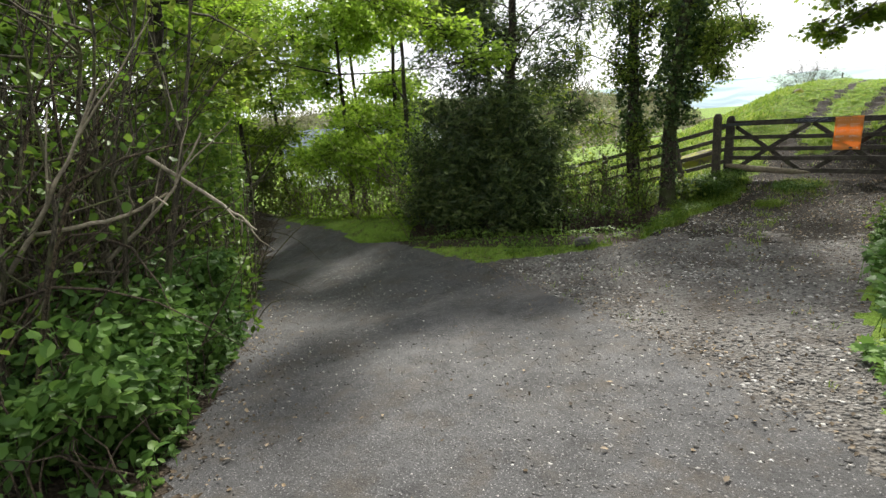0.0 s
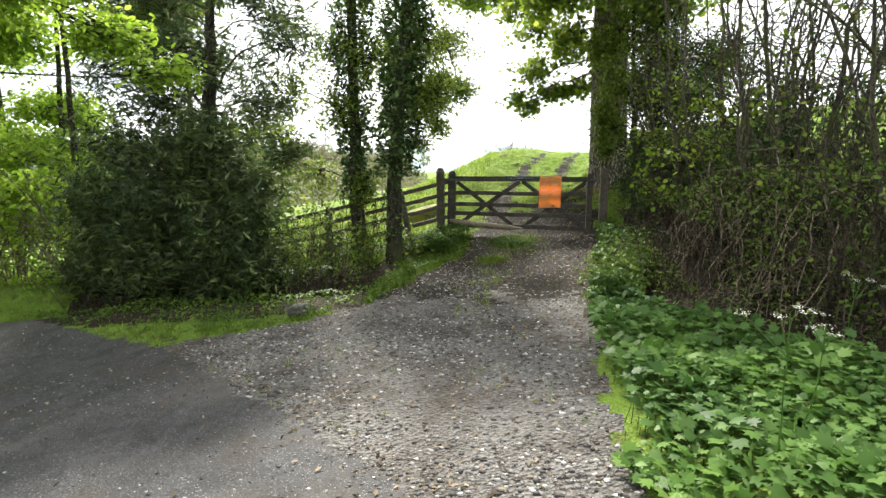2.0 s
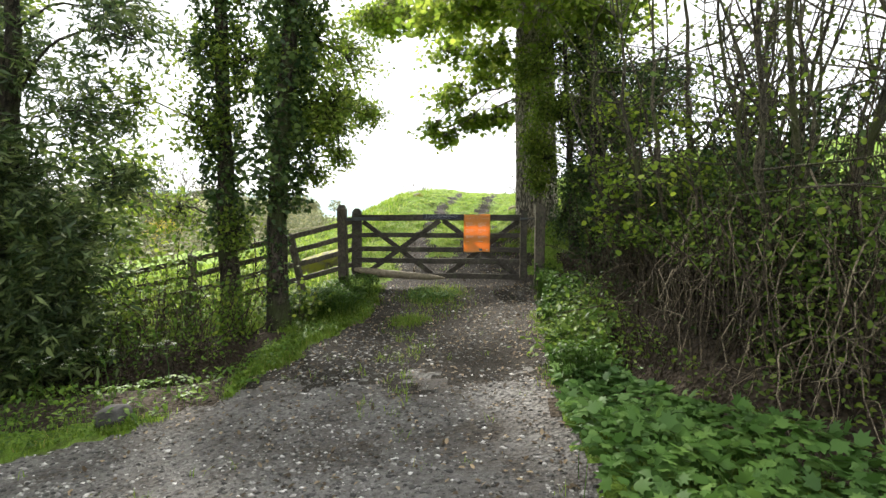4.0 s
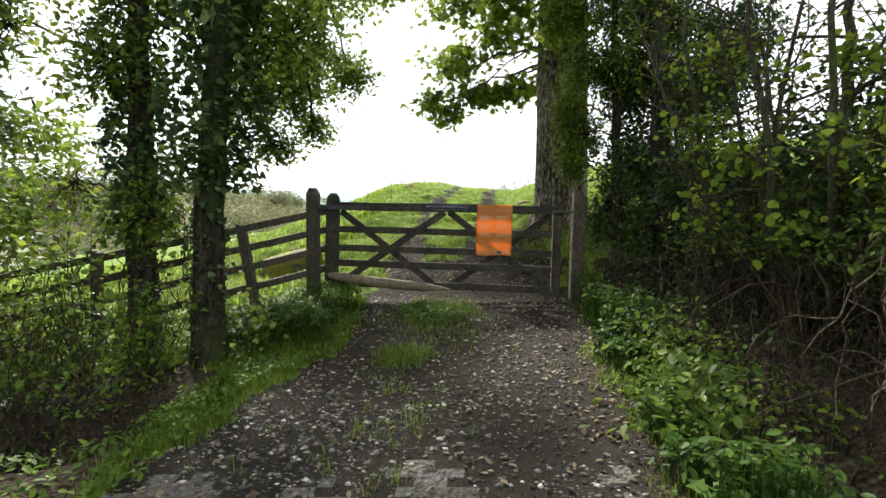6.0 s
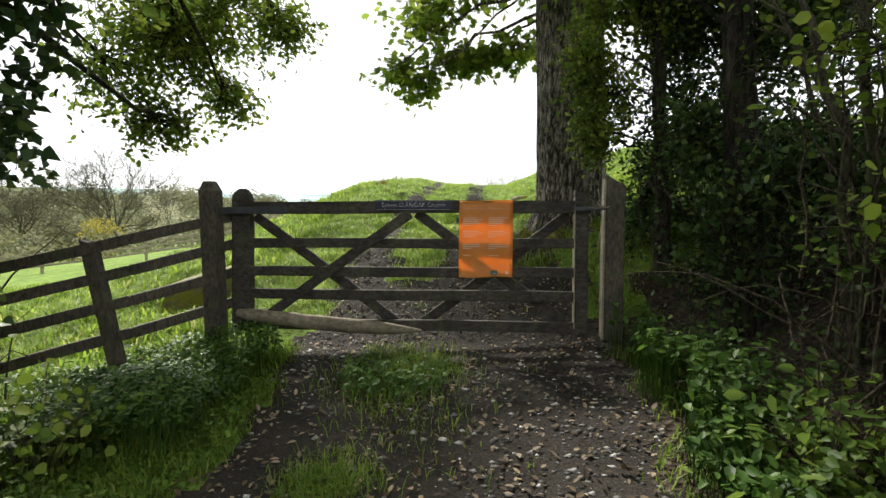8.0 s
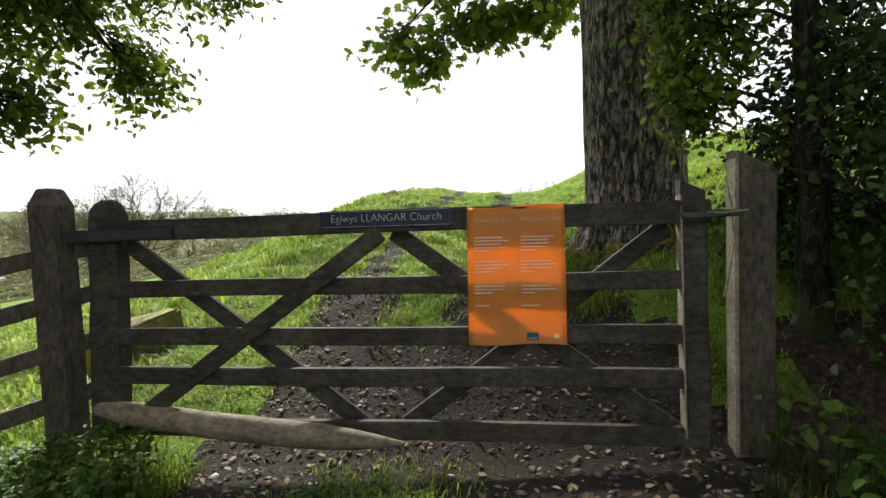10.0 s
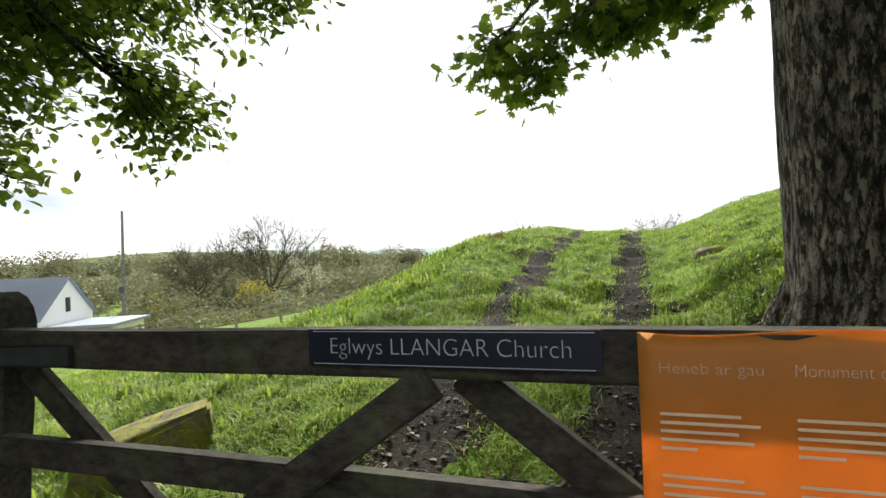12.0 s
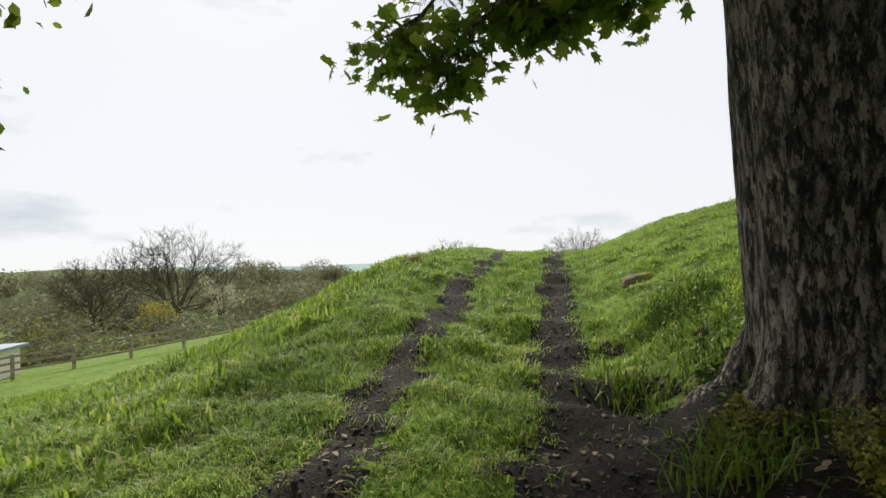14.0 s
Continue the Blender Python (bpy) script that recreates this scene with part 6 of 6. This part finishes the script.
def bare_tree(seed, x, y, z, h, spread_w):
    """A leafless crown: limbs that fork again and again towards a rounded outline."""
    rng = np.random.default_rng(seed)
    ob = thing("bare_tree", "leafless spreading tree across the valley", "tree", (x, y, z))
    V, F = tubes([(np.array([(0, 0, -0.5), (0.1, 0, h * 0.15), (0, 0.1, h * 0.3)]), [h * 0.03, h * 0.024, h * 0.018])], 8)
    part_mesh("trunk", mesh_np("trunk", V, F, M_STEM, True), ob)
    for k in range(13):
        a, el = k * 2.4 + rng.normal(0, 0.2), math.asin(min(0.98, (k + 0.5) / 13))
        rim = np.array((math.cos(a) * math.cos(el) * spread_w, math.sin(a) * math.cos(el) * spread_w, h * (0.42 + 0.58 * math.sin(el))))
        w = wander(rng, (0, 0, h * rng.uniform(0.16, 0.3)), rim * (0.9, 0.9, 0.93), 0.05 * h, 9)
        V, F = tubes([(w, np.linspace(h * 0.011, h * 0.003, 9))], 5)
        bough = part_mesh("bough", mesh_np("bough", V, F, M_STEM, True), ob)
        lines, ends = [], [(w[t], w[min(t + 1, 8)] - w[t - 1], 0.24 * h) for t in (3, 4, 5, 6, 7, 8, 8)]
        for depth, thick in ((0, 0.0036), (1, 0.0024), (2, 0.0016)):
            grown = []
            for p, d, reach in ends:
                for f in range(3):
                    q = d / (np.linalg.norm(d) + 1e-6) + rng.normal(0, 0.55, 3) + (0, 0, 0.15)
                    q = p + q / np.linalg.norm(q) * reach * rng.uniform(0.6, 1.0)
                    lines.append((wander(rng, p, q, 0.08 * reach, 4), np.linspace(h * thick, h * thick * 0.6, 4)))
                    grown.append((q, q - p, reach * 0.62))
            ends = grown
        V, F = tubes(lines, 3)
        part_mesh("spray", mesh_np("spray", V, F, M_STEM, True), bough, "", "stuff")


bare_tree(401, -38.0, 51.0, -3.5, 9.3, 6.2)
bare_tree(402, -48.0, 50.0, -3.5, 7.0, 3.5)
bare_tree(403, -6.0, 42.0, 1.0, 2.6, 2.4)
bare_tree(404, 4.3, 44.0, 1.0, 2.9, 2.4)
stake = thing("marker_stake", "thin wooden stake on the skyline", "stake", (-1.7, 27.0, g(-1.7, 27.0)))
part("shaft", post_shape(0, 0, -0.2, 1.4, 0.07, 0.07, "slope", (0, 0), 405, 0.03), M_POST, stake)


def wood_belt(name, label, seed, n, a, b, depth, zbase, height, leaf):
    """A belt of scrubby far trees: many leaf clumps with an uneven top."""
    rng = np.random.default_rng(seed)
    a, b = np.array(a, float), np.array(b, float)
    t = rng.uniform(0, 1, n)
    d = np.array((-(b - a)[1], (b - a)[0])) / np.linalg.norm(b - a)
    c = a + (b - a) * t[:, None] + d * rng.uniform(-0.5, 0.5, (n, 1)) * depth
    hh = height * (0.45 + 0.55 * rng.uniform(0, 1, n)) * (0.8 + 0.3 * waves(c[:, 0], c[:, 1], 0.12, seed * 0.1))
    per = 240
    u = rng.normal(0, 1, (n, per, 3))
    u /= np.linalg.norm(u, axis=2)[..., None]
    r = (hh * 0.5)[:, None, None]
    P = np.concatenate([np.repeat(c[:, None, :], per, 1), np.full((n, per, 1), zbase)], 2)
    P[..., 2] += (hh * 0.5)[:, None]
    P = P + u * r * np.array((1.0, 1.0, 1.0)) * rng.uniform(0.6, 1.05, (n, per, 1))
    return tagged(new(name, leaves(name, rng, P.reshape(-1, 3), height * 0.065, leaf, "diamond", 0.1, 0.4)), label, "trees", kind="stuff")


M_SPRING = leaf_material("far_spring_leaves", (0.14, 0.17, 0.03), (0.24, 0.25, 0.05), (0.34, 0.32, 0.08), 0.7, 0.3)
wood_belt("valley_scrub", "brown and green scrub at the foot of the field", 501, 70, (-46, 24), (-14, 44), 8.0, -4.5, 4.6, M_FARWOOD)
wood_belt("valley_scrub", "yellow-green bushes behind the fence", 502, 16, (-36, 27), (-16, 40), 4.0, -4.0, 2.6, M_SPRING)
wood_belt("valley_wood", "hazy wood beyond the cottage", 503, 110, (-130, 40), (-50, 120), 30.0, -8.0, 13.0, M_FARWOOD)


wood_belt("valley_wood", "woods along the ridge beyond the valley", 504, 320, (-420, 60), (-130, 330), 90.0, 0.0, 17.0, M_FARWOOD)
wood_belt("valley_wood", "dark wood at the foot of the ridge", 505, 150, (-170, 70), (-60, 170), 30.0, -7.0, 11.0, M_FARWOOD)


def far_bush(name, label, seed, at, r, leaf):
    """A rounded bush across the field, open towards its rim."""
    rng = np.random.default_rng(seed)
    ob = thing(name, label, "bush", (at[0], at[1], at[2] - r))
    V, F = tubes([(wander(rng, (0, 0, -1.5), (rng.normal(0, 0.5) * r, rng.normal(0, 0.5) * r, 1.5 * r), 0.1 * r, 6), np.linspace(0.06, 0.015, 6)) for k in range(9)], 4)
    part_mesh("brushwood", mesh_np("brushwood", V, F, M_STEM, True), ob, "", "stuff")
    c = rng.normal(0, 0.45, (26, 3)) * r
    P = (c[:, None, :] + rng.normal(0, 0.16 * r, (26, 60, 3))).reshape(-1, 3) + (0, 0, r)
    part_mesh("foliage", leaves("foliage", rng, P, 0.13, leaf, "diamond", 0.1, 0.4), ob)


M_GORSE = leaf_material("gorse_bloom", (0.2, 0.2, 0.03), (0.42, 0.36, 0.05), (0.6, 0.5, 0.08), 0.7, 0.3)
M_BLOSSOM = leaf_material("pale_blossom", (0.3, 0.3, 0.2), (0.48, 0.46, 0.34), (0.68, 0.65, 0.52), 0.7, 0.3)
far_bush("gorse_bush", "yellow flowering bush behind the boundary fence", 510, (-31.4, 39.6, -0.9), 1.3, M_GORSE)
far_bush("blossom_bush", "bush in pale blossom behind the boundary fence", 511, (-27.3, 42.7, 0.3), 1.7, M_BLOSSOM)
far_bush("gorse_bush", "yellow-green bush by the foot of the pole", 512, (-36.0, 33.0, -2.0), 1.4, M_SPRING)


def far_hill(label, seed, dist, az0, az1, base, top, mat):
    """A long ridge on the skyline with slopes towards the valley."""
    rng = np.random.default_rng(seed)
    m = 90
    az = np.radians(np.linspace(az0, az1, m))
    k = np.linspace(0, 1, m)
    crest = top * (0.55 + 0.28 * np.sin(k * 5.2 + seed) + 0.17 * np.sin(k * 13 + 2 * seed)) * np.sin(k * np.pi) ** 0.35
    rows = []
    for f, hgt in ((0.55, 0.0), (0.7, 0.35), (0.85, 0.75), (1.0, 1.0), (1.25, 0.8)):
        rows.append(np.stack([np.sin(az) * dist * f, np.cos(az) * dist * f, base + (crest - base) * hgt + rng.normal(0, top * 0.012, m)], -1))
    V = np.concatenate(rows)
    i = (np.arange(4)[:, None] * m + np.arange(m - 1)[None]).ravel()
    F = np.stack([i, i + 1, i + m + 1, i + m], -1)
    tagged(new("backdrop", mesh_np("backdrop", V, F, mat, True)), label, "hill", kind="structure")


def hill_material(name, a, b, c):
    n = Nodes(name)
    v = n.node("ShaderNodeTexVoronoi", Scale=0.012)
    n.link(n.pos, v.inputs["Vector"])
    col = n.mix(n.ramp(n.noise(0.02, 4.0), [(0.42, (0, 0, 0)), (0.58, (1, 1, 1))]), a, b)
    hs = n.node("ShaderNodeHueSaturation", Saturation=0.0)
    n.link(v.outputs["Color"], hs.inputs["Color"])
    col = n.mix(n.ramp(hs.outputs[0], [(0.5, (0, 0, 0)), (0.6, (1, 1, 1))]), col, c)
    return n.finish(col, 1.0, specular=0.0)


far_hill("hazy wooded ridge", 3, 420.0, -100, -20, -12.0, 22.0, hill_material("near_ridge", (0.07, 0.078, 0.045), (0.095, 0.1, 0.06), (0.13, 0.15, 0.08)))
# haze of the distance is put into these hill colours as pale blue
far_hill("distant hills, coloured pale blue for haze", 5, 1200.0, -75, 20, -20.0, 50.0, hill_material("far_ridge", (0.2, 0.26, 0.3), (0.26, 0.33, 0.34), (0.3, 0.38, 0.34)))
